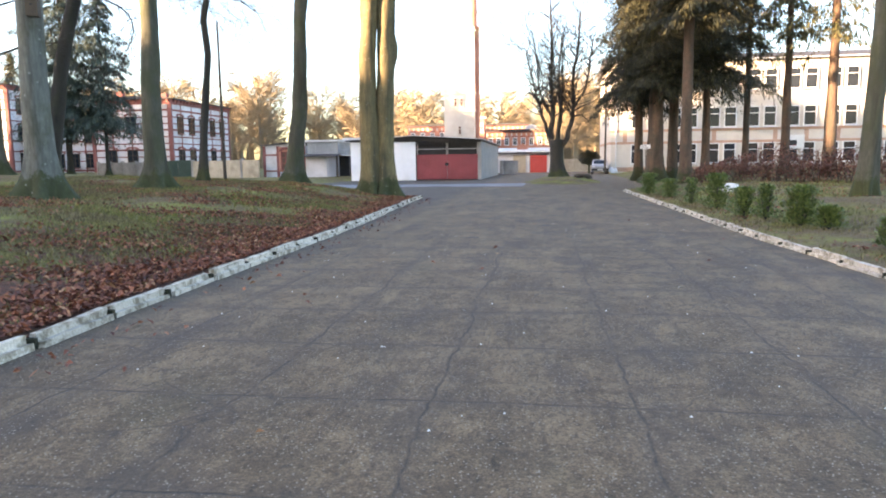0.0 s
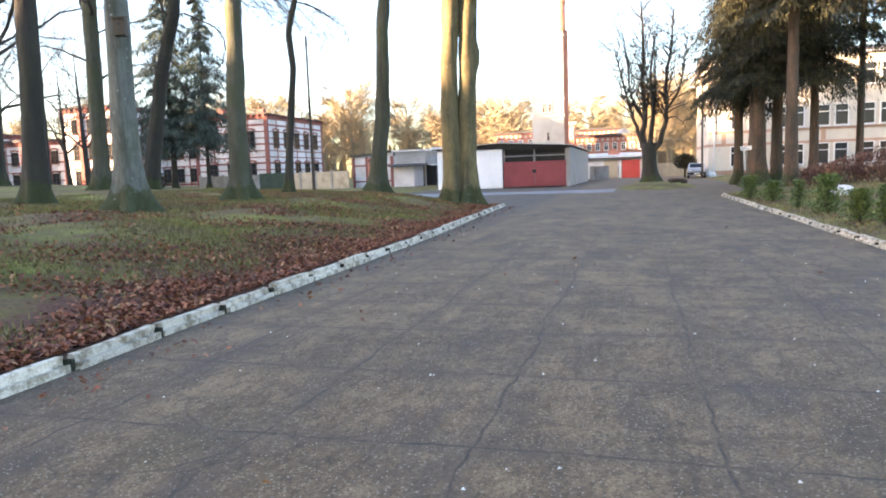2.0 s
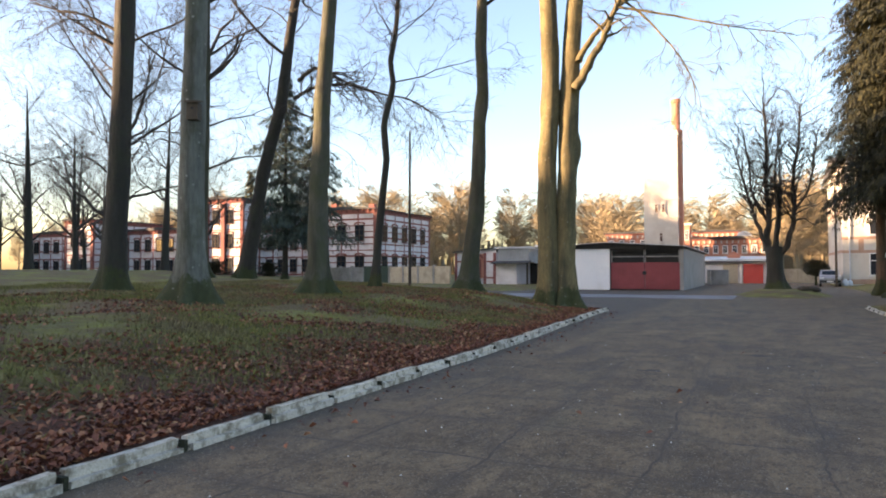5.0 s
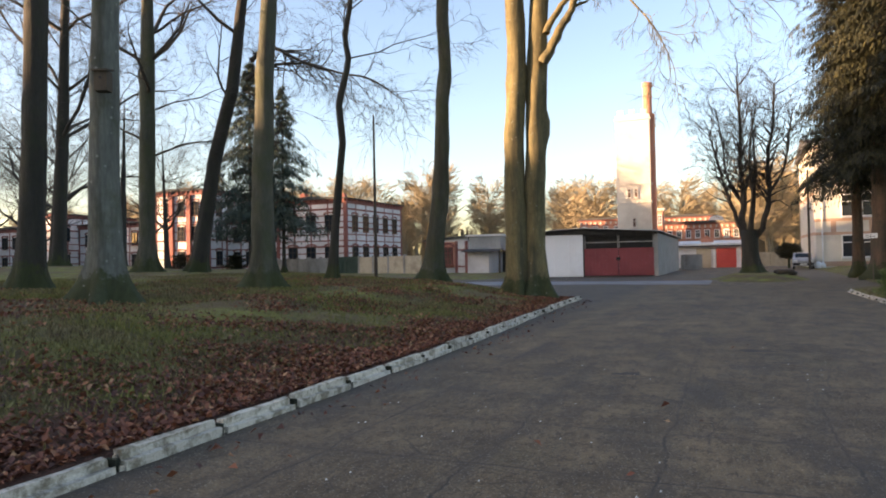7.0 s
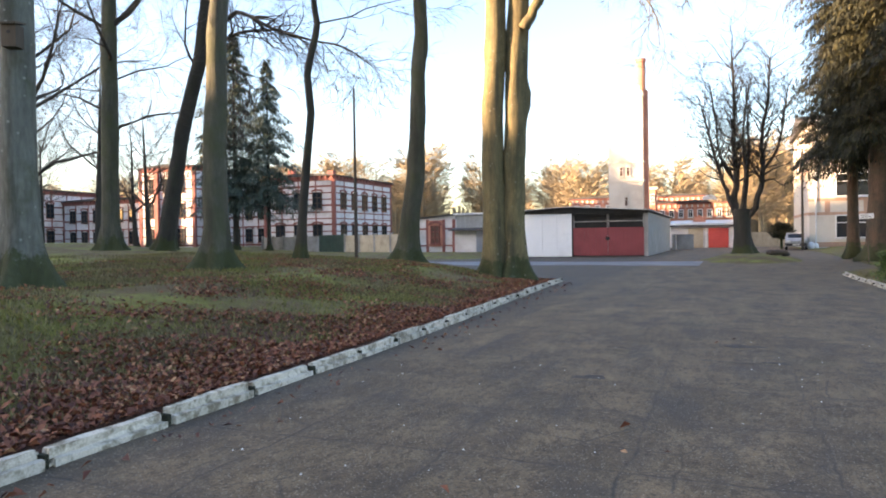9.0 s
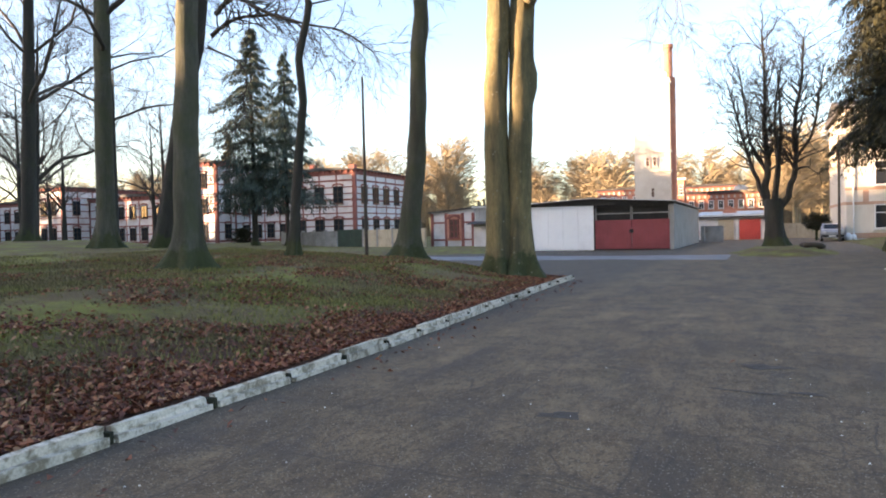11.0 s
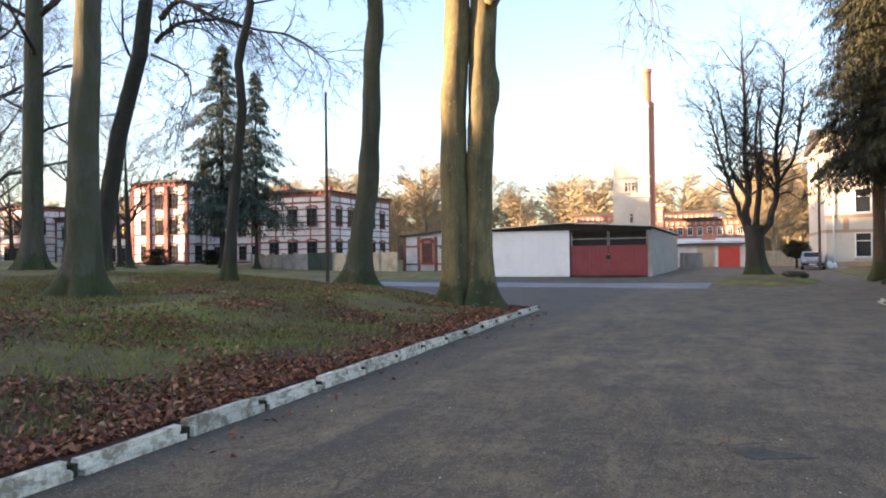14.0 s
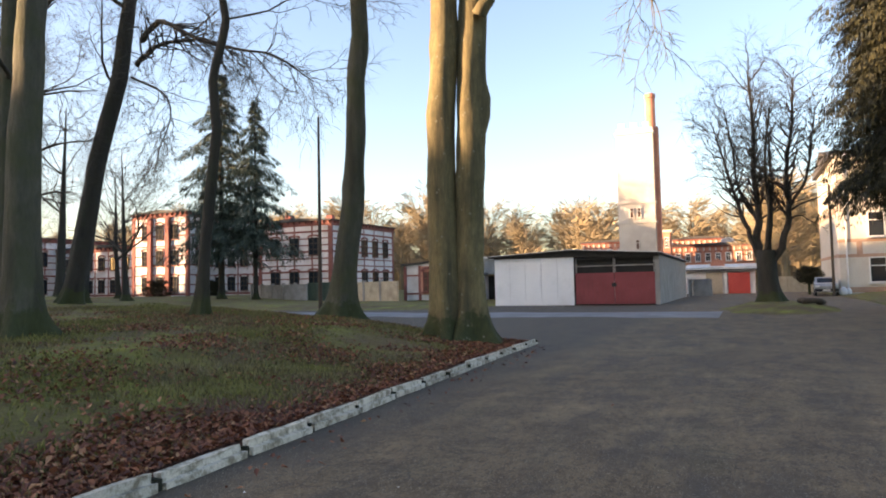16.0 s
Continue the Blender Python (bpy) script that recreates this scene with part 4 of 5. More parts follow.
def sheds():
    s = thing("shed", "small white shed with a brick-framed window and felt roof", "shed")
    x0, x1, y0, y1 = -25.75, -21.7, 62.5, 69.0
    part("wall", Geo().box(x0, x1, y0, y1, -0.3, 3.1), M["white"], s)
    part("roof", Geo().prism([(x0 - 0.2, 3.1), (x1 + 0.2, 3.45), (x1 + 0.2, 3.57), (x0 - 0.2, 3.22)], y1 - y0 + 0.6, "y", y0 - 0.3), M["roof"], s)
    part("gable", Geo().prism([(x0, 3.098), (x1, 3.098), (x1, 3.42)], 0.2, "y", y0 + 0.004), M["white"], s)
    for x in (x0 + 0.12, -24.3, -22.75, x1 - 0.1):
        part("brick_pier", Geo().box(x - 0.13, x + 0.13, y0 - 0.06, y0 + 0.02, -0.2, 3.08), M["brick"], s)
    for z in (0.72, 2.2):
        part("brick_band", Geo().box(x0, x1, y0 - 0.05, y0 + 0.02, z, z + 0.15), M["brick"], s)
    part("brick_surround", Geo().box(-24.2, -22.85, y0 - 0.08, y0 + 0.02, 0.72, 3.0), M["brick_wall"], s)
    set_window(s, window_mesh(0.85, 1.6, (1, 2)), pose(-23.5, y0 - 0.12, 0.95), M["brick"], M["board"], M["brick"])
    obj("arch", arch_hood(0.85), M["brick"], s, place=pose(-23.5, y0 - 0.12, 2.55))
    k = thing("kiosk", "low lean-to with grey boarded top and open dark doorway", "shed")
    part("wall", Geo().box(-20.75, -18.85, 60.0, 64.4, -0.3, 2.1), M["white"], k)
    # near-black: the shade inside the doorway is painted onto this wall
    part("back_wall", Geo().box(-18.85, -17.9, 63.8, 64.4, -0.3, 2.1), M["dark"], k)
    part("door_post", Geo().box(-18.0, -17.86, 60.0, 60.14, -0.3, 2.1), M["wood"], k)
    part("upper_wall", Geo().box(-20.75, -17.9, 60.4, 64.4, 2.2, 3.35), M["concrete"], k)
    for i in range(7):
        part("board", Geo().box(-20.74 + i * 0.405, -20.36 + i * 0.405, 60.36, 60.4, 2.24, 3.32), M["sheet"], k)
    part("canopy", Geo().prism([(59.0, 2.02), (60.4, 2.2), (60.4, 2.28), (59.0, 2.1)], 3.3, "x", -20.95), M["roof"], k)
    part("roof", Geo().box(-20.95, -17.7, 60.1, 64.6, 3.35, 3.5), M["zinc"], k)
    w = thing("low_building", "white flat-roofed outbuilding behind the garage", "building")
    part("wall", Geo().box(-21.6, -15.6, 74.0, 80.0, -0.3, 3.9), M["white"], w)
    part("roof", Geo().box(-21.4, -15.4, 73.6, 80.4, 3.9, 4.15), M["zinc"], w)
    wm = window_mesh(0.9, 1.2, (1, 1))
    for x in (-19.4, -17.0):
        set_window(w, wm, pose(x, 73.97, 1.9), M["frame"], M["glass"], M["zinc"])
    b = thing("concrete_wall", "low stained concrete wall beside the garage", "wall")
    part("slab", Geo().box(-4.6, -4.3, 76.3, 78.0, -0.2, 1.5), M["concrete"], b)
    part("slab", Geo().box(-4.6, -2.7, 78.0, 78.25, -0.2, 1.5), M["concrete"], b)


def yard_wall():
    w = tagged(new("wall_yard"), "stained concrete yard wall in bays", "wall", kind="structure")
    a, b = Vector((-49.5, 72.6, 0)), Vector((-25.5, 61.0, 0))
    n = 11
    turn = math.degrees(math.atan2(b.y - a.y, b.x - a.x))
    long = (b - a).length / n
    gaps = (5, 6)
    for i in range(n):
        if i in gaps:
            continue
        p = a + (b - a) * ((i + 0.5) / n)
        ob = part("wall_panel", Geo().box(-long / 2 + 0.1, long / 2 - 0.1, -0.08, 0.08, -0.2, 1.75), M["concrete"] if i < 5 else M["sand"], w)
        ob.matrix_basis = pose(p.x, p.y, 0.1, 0, 0, turn)
        ob = part("post", Geo().box(-0.12, 0.12, -0.14, 0.14, -0.2, 1.9), M["concrete"], w)
        q = a + (b - a) * (i / n)
        ob.matrix_basis = pose(q.x, q.y, 0.1, 0, 0, turn)
    g = thing("gate", "dark green sheet-metal yard gate, shut", "gate", pose(*(a + (b - a) * (5 / n)), 0, 0, turn))
    for k in range(2):
        leaf = part("gate_leaf", Geo().box(k * long + 0.05, (k + 1) * long - 0.05, -0.03, 0.03, 0.12, 1.95), M["green"], g)
        for i in range(8):
            x = k * long + 0.1 + i * (long - 0.2) / 8
            part("slat", Geo().box(x, x + 0.06, -0.06, -0.03, 0.14, 1.93), M["green"], leaf)


def sun_blocking_belt():
    """An unseen wood-like belt behind the walker, added to keep the low sun off the drive."""
    g = Geo()
    c = Vector((SUN_TO.x, SUN_TO.y, 0)) * 72
    side = Vector((-SUN_TO.y, SUN_TO.x, 0))
    # tops of the belt's stretches, each set by the shade it must cast, from the walker's side to the far end
    stretches = ((-21, 16), (-26.6, 13.2), (-30, 19.5), (-38.5, 18.5), (-43, 21), (-60, 19.6), (-90, 19.3), (-110, 18), (-117, 7), (-125, 14), (-129, 5.5), (-999, 12))
    n = 160
    for i in range(n + 1):
        w = -145 + 225 * i / n
        p = c + side * w
        top = next(h for edge, h in stretches if w > edge) + (3.4 if -60 < w < -43 else 0.6) * (math.sin(i * 0.7) * math.sin(i * 0.23) + rng.uniform(-0.7, 0.7))
        for dx, z in ((-4, -0.5), (-5.5, 4), (-3, top * 0.75), (0, top), (3, top * 0.7), (4.5, -0.5)):
            q = p - SUN_TO * (dx + rng.uniform(-0.8, 0.8))
            g.v.append((q.x, q.y, z))
    for i in range(n):
        for k in range(5):
            a = i * 6 + k
            g.f.append((a, a + 1, a + 7, a + 6))
    ob = obj("backdrop", g.mesh("backdrop"), M["needle"])
    tagged(ob, "unseen wood-like belt added to block the low sun", "backdrop", kind="structure")


# ---- the place ----
ground_sheet()
road_sheet()
garage()
far_garages()
hose_tower()
brick_hall()
barracks()
school()
sheds()
yard_wall()
sun_blocking_belt()


def hz(x, y):
    return float(height(x, y))


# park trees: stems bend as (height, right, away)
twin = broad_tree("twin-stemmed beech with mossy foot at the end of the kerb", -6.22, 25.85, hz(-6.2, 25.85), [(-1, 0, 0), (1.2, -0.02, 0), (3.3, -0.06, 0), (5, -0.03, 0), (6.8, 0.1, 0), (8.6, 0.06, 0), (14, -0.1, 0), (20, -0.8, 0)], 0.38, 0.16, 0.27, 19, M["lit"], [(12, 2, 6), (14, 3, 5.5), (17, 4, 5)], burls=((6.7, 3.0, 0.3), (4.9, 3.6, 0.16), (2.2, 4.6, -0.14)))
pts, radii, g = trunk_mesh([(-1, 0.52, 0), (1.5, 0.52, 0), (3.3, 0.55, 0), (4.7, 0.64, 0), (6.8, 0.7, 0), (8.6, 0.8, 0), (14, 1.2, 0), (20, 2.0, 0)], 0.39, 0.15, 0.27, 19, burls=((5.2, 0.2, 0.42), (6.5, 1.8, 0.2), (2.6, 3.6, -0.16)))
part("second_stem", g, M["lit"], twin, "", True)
g = Geo()
unturn = twin.matrix_basis.inverted()
for way, ra, rb, n in (
        (((-5.3, 25.85, 7.4), (-4.75, 25.8, 8.25), (-4.35, 25.7, 8.85), (-3.9, 25.6, 9.8), (-3.2, 25.4, 11.2)), 0.17, 0.06, 1),
        (((-5.2, 25.85, 8.3), (-4.75, 25.9, 9.0), (-4.35, 26.0, 9.45), (-3.6, 26.2, 10.3), (-2.4, 26.5, 11.0)), 0.12, 0.04, 1),
        (((-4.4, 25.6, 10.6), (-3.2, 25.85, 9.6), (-2.4, 25.8, 8.6), (-1.9, 25.8, 7.85), (-1.5, 25.8, 6.9)), 0.05, 0.012, 1),
        (((-3.9, 25.6, 9.8), (-2.4, 25.8, 9.4), (-1.3, 25.8, 9.0), (-0.4, 25.8, 8.7), (1.1, 25.9, 8.3)), 0.045, 0.012, 1)):
    bough(g, [unturn @ Vector(q) for q in way], ra, rb, n, 1.4, first=0.5, rise=-0.3)
for h in (12, 15, 18):
    for k in range(3):
        a = rng.uniform(0, 6.283)
        branch(g, Vector((1.2, 0, h)), Vector((math.cos(a), math.sin(a), rng.uniform(0.5, 1.2))), rng.uniform(4, 6), 0.09, 2, 6)
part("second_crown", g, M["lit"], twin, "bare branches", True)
broad_tree("tall slender beech with grey-green bark", -9.62, 26.9, hz(-9.5, 26.9), [(-1, 0, 0), (0, 0, 0), (1.55, 0.14, 0), (3.1, 0.35, 0), (4.7, 0.43, 0), (6.3, 0.46, 0), (7.5, 0.6, 0), (9.2, 0.52, 0), (18, 0.8, 0)], 0.31, 0.13, 0.42, 17, M["beech"], [(10.5, 1, 4), (12, 3, 5.5), (15, 4, 5)], burls=((7.0, 0.2, 0.2), (3.4, 3.2, 0.12)))
broad_tree("thin crooked young tree with dark bark", -12.33, 24.8, hz(-12.3, 24.8), [(-1, 0, 0), (0, 0, 0), (1.8, 0.13, 0), (4.6, 0.42, 0), (5.9, 0.32, 0), (7.3, 0.68, 0), (8.1, 0.54, 0), (9.2, 0.75, 0), (13, 1, 0)], 0.15, 0.06, 0.12, 12.5, M["oak"], [(7.8, 2, 2.6), (9, 4, 3.5), (11, 5, 3)], [(7.2, (0.9, 0.1, 0.1), 3.2, 0.03)])
broad_tree("grey-green beech trunk with mossy buttressed foot", -10.85, 19.2, hz(-10.85, 19.2), [(-1, 0, 0), (0, 0, 0), (3, 0.02, 0), (5, 0.1, 0), (8, 0.3, 0), (18, 0.8, 0)], 0.27, 0.13, 0.4, 17, M["beech"], [(10.5, 2, 4.5), (13, 3, 5)], [(8.2, (0.8, 0.3, 0.5), 2.6, 0.035)], depth=2, burls=((3.0, 4.4, 0.1), (5.5, 3.0, 0.12)))
t3 = broad_tree("pale grey beech trunk with a bird box and mossy roots", -10.4, 14.1, hz(-10.4, 14.1), [(-1, 0, 0), (0, 0, 0), (3, 0.02, 0), (6, 0.06, 0), (18, 0.5, 0)], 0.28, 0.14, 0.34, 17, M["beech_pale"], [(10, 2, 5), (12, 3, 5)], depth=2, burls=((4.1, 4.4, 0.2),))
broad_tree("dark rough-barked trunk among the park trees", -14.8, 15.9, hz(-14.8, 15.9), [(-1, 0, 0), (0, 0, 0), (3, 0.12, 0), (6, 0.2, 0), (18, 0.5, 0)], 0.3, 0.15, 0.18, 17, M["oak"], [(9.5, 2, 5), (12, 3, 5)], [(6.5, (-0.8, 0.4, 0.5), 2.8, 0.05), (5.2, (-0.7, 0.3, 0.7), 2.0, 0.03)], depth=2)
broad_tree("far dark trunk standing deep in the park", -32.3, 30.4, hz(-32.3, 30.4), [(-1, 0, 0), (0, 0, 0), (8, 0.3, 0), (18, 0.6, 0)], 0.36, 0.18, 0.25, 17, M["oak"], [(6.5, 3, 7), (9, 4, 7), (12, 4, 6)], depth=3)
broad_tree("tall straight oak with side limbs", -22.3, 26.6, hz(-22.3, 26.6), [(-1, 0, 0), (0, 0, 0), (18, 0.2, 0)], 0.36, 0.18, 0.35, 17, M["beech"], [(7.5, 2, 3.5), (8.6, 3, 4), (9.8, 3, 5), (12, 4, 6)], [(5.3, (-1, 0.3, 0.8), 3.5, 0.06), (4.6, (0.9, 0.3, 0.9), 3.2, 0.06), (6.4, (0.9, 0.1, 0.4), 3.4, 0.045)])
broad_tree("leaning dark tree with long crooked boughs", -21.2, 28.3, hz(-21.2, 28.3), [(-1, 0, 0), (0, 0, 0), (3, 0.5, 0), (4.8, 0.8, 0), (6.2, 1.15, 0), (7.8, 1.6, 0), (10.8, 1.95, 0), (16, 2.7, 0)], 0.36, 0.15, 0.2, 16, M["oak"], [(10, 3, 6), (13, 4, 6)], [(7.2, (-0.6, 0.3, 0.9), 3.4, 0.06)], boughs=((((-18.75, 28.95, 10.0), (-17.7, 28.6, 10.35), (-16.85, 28.3, 10.05), (-15.7, 28.2, 9.4), (-14.1, 28.1, 8.75), (-12.5, 28.0, 8.25), (-11.3, 28.0, 7.4)), 0.11, 0.018), (((-19.0, 28.95, 9.2), (-18.2, 28.6, 9.35), (-17.1, 28.3, 9.45), (-15.7, 28.3, 9.35)), 0.1, 0.05), (((-19.2, 28.95, 8.8), (-17.4, 28.6, 7.9), (-16.9, 28.4, 7.0), (-17.3, 28.3, 6.0)), 0.05, 0.012)))
broad_tree("mossy trunk at the edge of the lawn", -9.4, 8.6, hz(-9.4, 8.6), [(-1, 0, 0), (0, 0, 0), (18, 0.3, 0)], 0.3, 0.15, 0.35, 16, M["beech"], [(9, 3, 6), (13, 3, 5)], depth=2)
broad_tree("forked bare tree by the old building", -45.0, 46.0, 0.9, [(-1, 0, 0), (0, 0, 0), (16, 0.4, 0)], 0.36, 0.03, 0.3, 14, M["oak"], [(6, 3, 6), (9, 4, 6), (12, 4, 5)])
broad_tree("forked bare tree with spreading limbs", -49.0, 37.0, 1.0, [(-1, 0, 0), (0, 0, 0), (14, -0.4, 0)], 0.36, 0.03, 0.3, 14, M["oak"], [(5, 3, 6), (8, 4, 6), (12, 4, 5)])
# the bushy old tree on its island: two main stems above a short stout trunk, then a thicket of upright limbs
def island_tree():
    t = thing("tree", "stout bare tree with upright knobbly limbs on a grass island", "tree", pose(1.05, 49.2, 0.2))
    pts, radii, g = trunk_mesh([(-1, 0, 0), (0, 0, 0), (1.2, -0.06, 0), (2.6, -0.14, 0)], 0.52, 0.42, 0.3, 2.6, burls=((1.6, 4.7, 0.15), (2.3, 0.3, 0.2)))
    part("trunk", g, M["oak"], t, "", True)
    c = Geo()
    stems = [
        (((-0.2, 0, 2.0), (-0.45, 0.1, 3.0), (-0.3, 0, 4.2), (-0.45, 0.1, 6.2), (-0.4, 0, 8.2), (-0.5, 0.1, 10.6)), 0.3, 0.05),
        (((0.1, 0, 1.9), (0.65, 0, 2.9), (0.95, -0.1, 4.6), (0.9, 0, 6.4), (1.2, 0, 8.2), (1.3, 0.1, 10.2)), 0.24, 0.04),
        (((-0.4, 0, 2.4), (-0.9, -0.2, 3.8), (-1.3, -0.2, 5.2), (-1.7, -0.3, 6.8), (-2.0, -0.3, 8.0)), 0.17, 0.03),
        (((0.0, 0.2, 2.4), (0.2, 0.6, 4.2), (0.3, 0.8, 6.4), (0.2, 1.0, 9.0)), 0.17, 0.03),
        (((-0.1, -0.2, 2.4), (0.1, -0.7, 4.2), (0.0, -0.9, 6.4), (0.3, -1.0, 8.8)), 0.16, 0.03),
        (((0.9, -0.1, 4.4), (1.6, -0.2, 5.6), (1.9, -0.2, 7.2), (2.1, -0.1, 8.6)), 0.11, 0.03),
        (((-0.4, 0, 4.0), (-1.1, 0.3, 5.4), (-1.3, 0.5, 7.4), (-1.6, 0.5, 9.2)), 0.11, 0.03)]
    for way, ra, rb in stems:
        bough(c, [(x * 1.1, y, 2.0 + (z - 2.0) * 1.1) for x, y, z in way], ra * 0.85, rb, 3, 2.0, 8, 1.0, 0.25, 0.3)
    part("crown", c, M["twig"], t, "gnarled bare limbs and twigs", True)


island_tree()
# beech on the lawn to the other side
broad_tree("grey-green beech trunk on the shrub lawn", 8.25, 19.9, hz(8.25, 19.9), [(-1, 0, 0), (0, 0, 0), (2, 0.1, 0), (4, 0.2, 0), (8, 0.3, 0), (18, 0.6, 0)], 0.22, 0.12, 0.06, 16, M["beech"], [(9, 2, 5), (12, 3, 5)], depth=2)

# conifers
conifer("spruce_tree", "tall dark spruce before the whitewashed building", -48.8, 67.0, 0.6, 23.2, 5.0, 7.6, 0.35, M["oak"], M["spruce"], 27, 11, 130, 0.55, 0.26, 0.72, ragged=0.45)
conifer("spruce_tree", "smaller spruce beside the tall one", -44.8, 67.4, 0.6, 19.8, 5.4, 6.4, 0.22, M["oak"], M["spruce"], 20, 10, 105, 0.55, 0.3, 0.75, ragged=0.48)
conifer("spruce_tree", "pale green spruce rising behind the old building", -92.0, 112.0, 0.5, 21.0, 4.0, 5.0, 0.3, M["oak"], M["young"], 24, 9, 46, 0.9, 0.3, 0.8)
for label, x, y, top, low, reach, r in (
    ("thick red-barked spruce with heavy hanging branches", 6.6, 43.3, 23, 5.6, 4.0, 0.5),
    ("red-barked spruce with drooping dark crown", 7.9, 45.0, 22, 6.2, 4.2, 0.32),
    ("dark yew-like conifer by the drive", 6.2, 47.5, 21, 5.0, 3.6, 0.3),
    ("pale-stemmed conifer with high crown", 7.15, 37.2, 22, 8.4, 3.2, 0.32),
    ("slim conifer with dark crown", 9.6, 44.0, 22, 5.8, 4.2, 0.25)):
    conifer("spruce_tree", label, x, y, 0.25, top, low, reach, r, M["pine"], M["needle"], 34, 16, 240, 0.23, 0.34, 0.3, group="conifers by the drive", ragged=0.38, hang=1.1)
for label, x, y, top, low, reach, r in (
    ("slender spruce with thin high crown", 12.4, 46.0, 21, 8.2, 3.2, 0.22),
    ("slender red-barked spruce with bare stem", 13.4, 42.0, 21, 7.6, 3.2, 0.25),
    ("spruce with bare lower stem", 14.2, 38.0, 21, 7.2, 3.2, 0.3)):
    conifer("spruce_tree", label, x, y, 0.3, top, low, reach, r, M["pine"], M["young"], 18, 7, 120, 0.3, 0.4, 0.4, group="conifers by the drive", ragged=0.5, hang=1.0)


def utility_pole():
    p = thing("pole", "tall dark wooden pole behind the lawn", "pole", pose(-18.3, 39.0, -0.1))
    part("shaft", Geo().tube([(0, 0, -0.2), (0, 0, 4.5), (0, 0, 9.6)], [0.1, 0.08, 0.05], 12), M["wood"], p)
    part("cap", Geo().tube([(0, 0, 9.6), (0, 0, 9.68)], [0.06, 0.03], 12), M["concrete"], p)


utility_pole()

# bare trees between the lawn and the old building
mids = []
for k, (x, y) in enumerate(((-40.0, 36.0), (-57.0, 47.0))):
    mids.append(broad_tree("bare dark-limbed tree near the old building", x, y, 0.9, [(-1, 0, 0), (0, 0, 0), (5, 0.3 - 0.6 * k, 0), (15, 0.8 - 1.2 * k, 0)], 0.3, 0.02, 0.25, 14, M["oak"], [(5, 4, 5.5), (7, 5, 5.5), (9, 5, 5.5), (11, 6, 4.5)], [(4.2, (0.8, 0.2, 0.9), 6, 0.14), (4.0, (-0.8, 0.2, 0.9), 6, 0.14)], depth=2))
for k, (x, y, a) in enumerate(((-64.0, 52.0, 80), (-72.0, 62.0, 140), (-80.0, 58.0, 250), (-62.0, 66.0, 30), (-88.0, 72.0, 200), (-95.0, 64.0, 300), (-52.0, 58.0, 170))):
    copy_thing(mids[k % 2], pose(x, y, 0.7, 0, 0, a))

def far_wood():
    """A ragged brown wood on the skyline."""
    g = Geo()
    n = 700
    for i in range(n):
        x = -240 + i * 0.55
        y = 172 + 6 * math.sin(i * 0.05)
        top = 6.5 + 2.5 * math.sin(i * 0.11) * math.sin(i * 0.037) + rng.uniform(-2.2, 2.2)
        g.prism([(x - 0.5, -1), (x + 0.5, -1), (x + 0.35, top * 0.7), (x + rng.uniform(-0.3, 0.3), top), (x - 0.35, top * 0.75)], 0.8, "y", y + rng.uniform(-5, 5))
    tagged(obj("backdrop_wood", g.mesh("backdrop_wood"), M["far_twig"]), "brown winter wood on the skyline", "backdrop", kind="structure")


far_wood()

# background woods: a few bare trees built once, then set along the horizon
patterns = []
for k in range(4):
    t = thing("far_tree", "distant bare winter tree in low sunlight", "tree", pose(-200 - 20 * k, 150, 0), "distant woods")
    pts, radii, g = trunk_mesh([(-1, 0, 0), (18, rng.uniform(-0.6, 0.6), 0)], 0.3, 0.08, 0.2, 15, 7)
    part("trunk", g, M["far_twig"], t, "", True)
    c = Geo()
    for h in (4, 5.5, 7, 8.5, 10, 11.5, 13):
        for _ in range(4):
            a = rng.uniform(0, 6.283)
            limb = Vector((math.cos(a), math.sin(a), rng.uniform(0.5, 1.4))).normalized()
            long = rng.uniform(3.5, 6.0) * (1.1 - 0.03 * h)
            mid = Vector((0, 0, h)) + limb * long * 0.5 + Vector((0, 0, rng.uniform(-0.3, 0.3)))
            end = Vector((0, 0, h)) + limb * long + Vector((0, 0, rng.uniform(0, 1.0)))
            c.tube([(0, 0, h), tuple(mid), tuple(end)], [0.09, 0.05, 0.02], 3, cap=False)
            for _ in range(50):
                f = rng.uniform(0.25, 1.0)
                p = Vector((0, 0, h)).lerp(end, f) + Vector((rng.gauss(0, 0.5), rng.gauss(0, 0.5), rng.gauss(0, 0.4)))
                d = limb + Vector((rng.gauss(0, 0.7), rng.gauss(0, 0.7), rng.gauss(0.3, 0.6)))
                spray(c, p, d, rng.uniform(0.8, 2.0), 0.0085, 0.05)
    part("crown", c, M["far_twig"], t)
    patterns.append(t)
spots = []
for k in range(96):
    spots.append((-178 + k * 2.05 + rng.uniform(-2, 2), 150 + rng.uniform(-20, 22), rng.uniform(0.75, 1.3)))
for k in range(16):
    spots.append((3 + k * 1.1 + rng.uniform(-1, 1), 105 + k * 3 + rng.uniform(-5, 5), rng.uniform(0.8, 1.15)))
for k in range(14):
    spots.append((-140 + k * 5 + rng.uniform(-3, 3), 60 + k * 4.5 + rng.uniform(-8, 8) if k < 4 else 118 + rng.uniform(-6, 10), rng.uniform(0.7, 1.05)))
for k, (x, y, s) in enumerate(spots):
    t = copy_thing(patterns[k % 4], pose(x, y, 0, 0, 0, rng.uniform(0, 360)))
    t.scale = (s, s, s * (0.82 if x > -45 else 0.98))

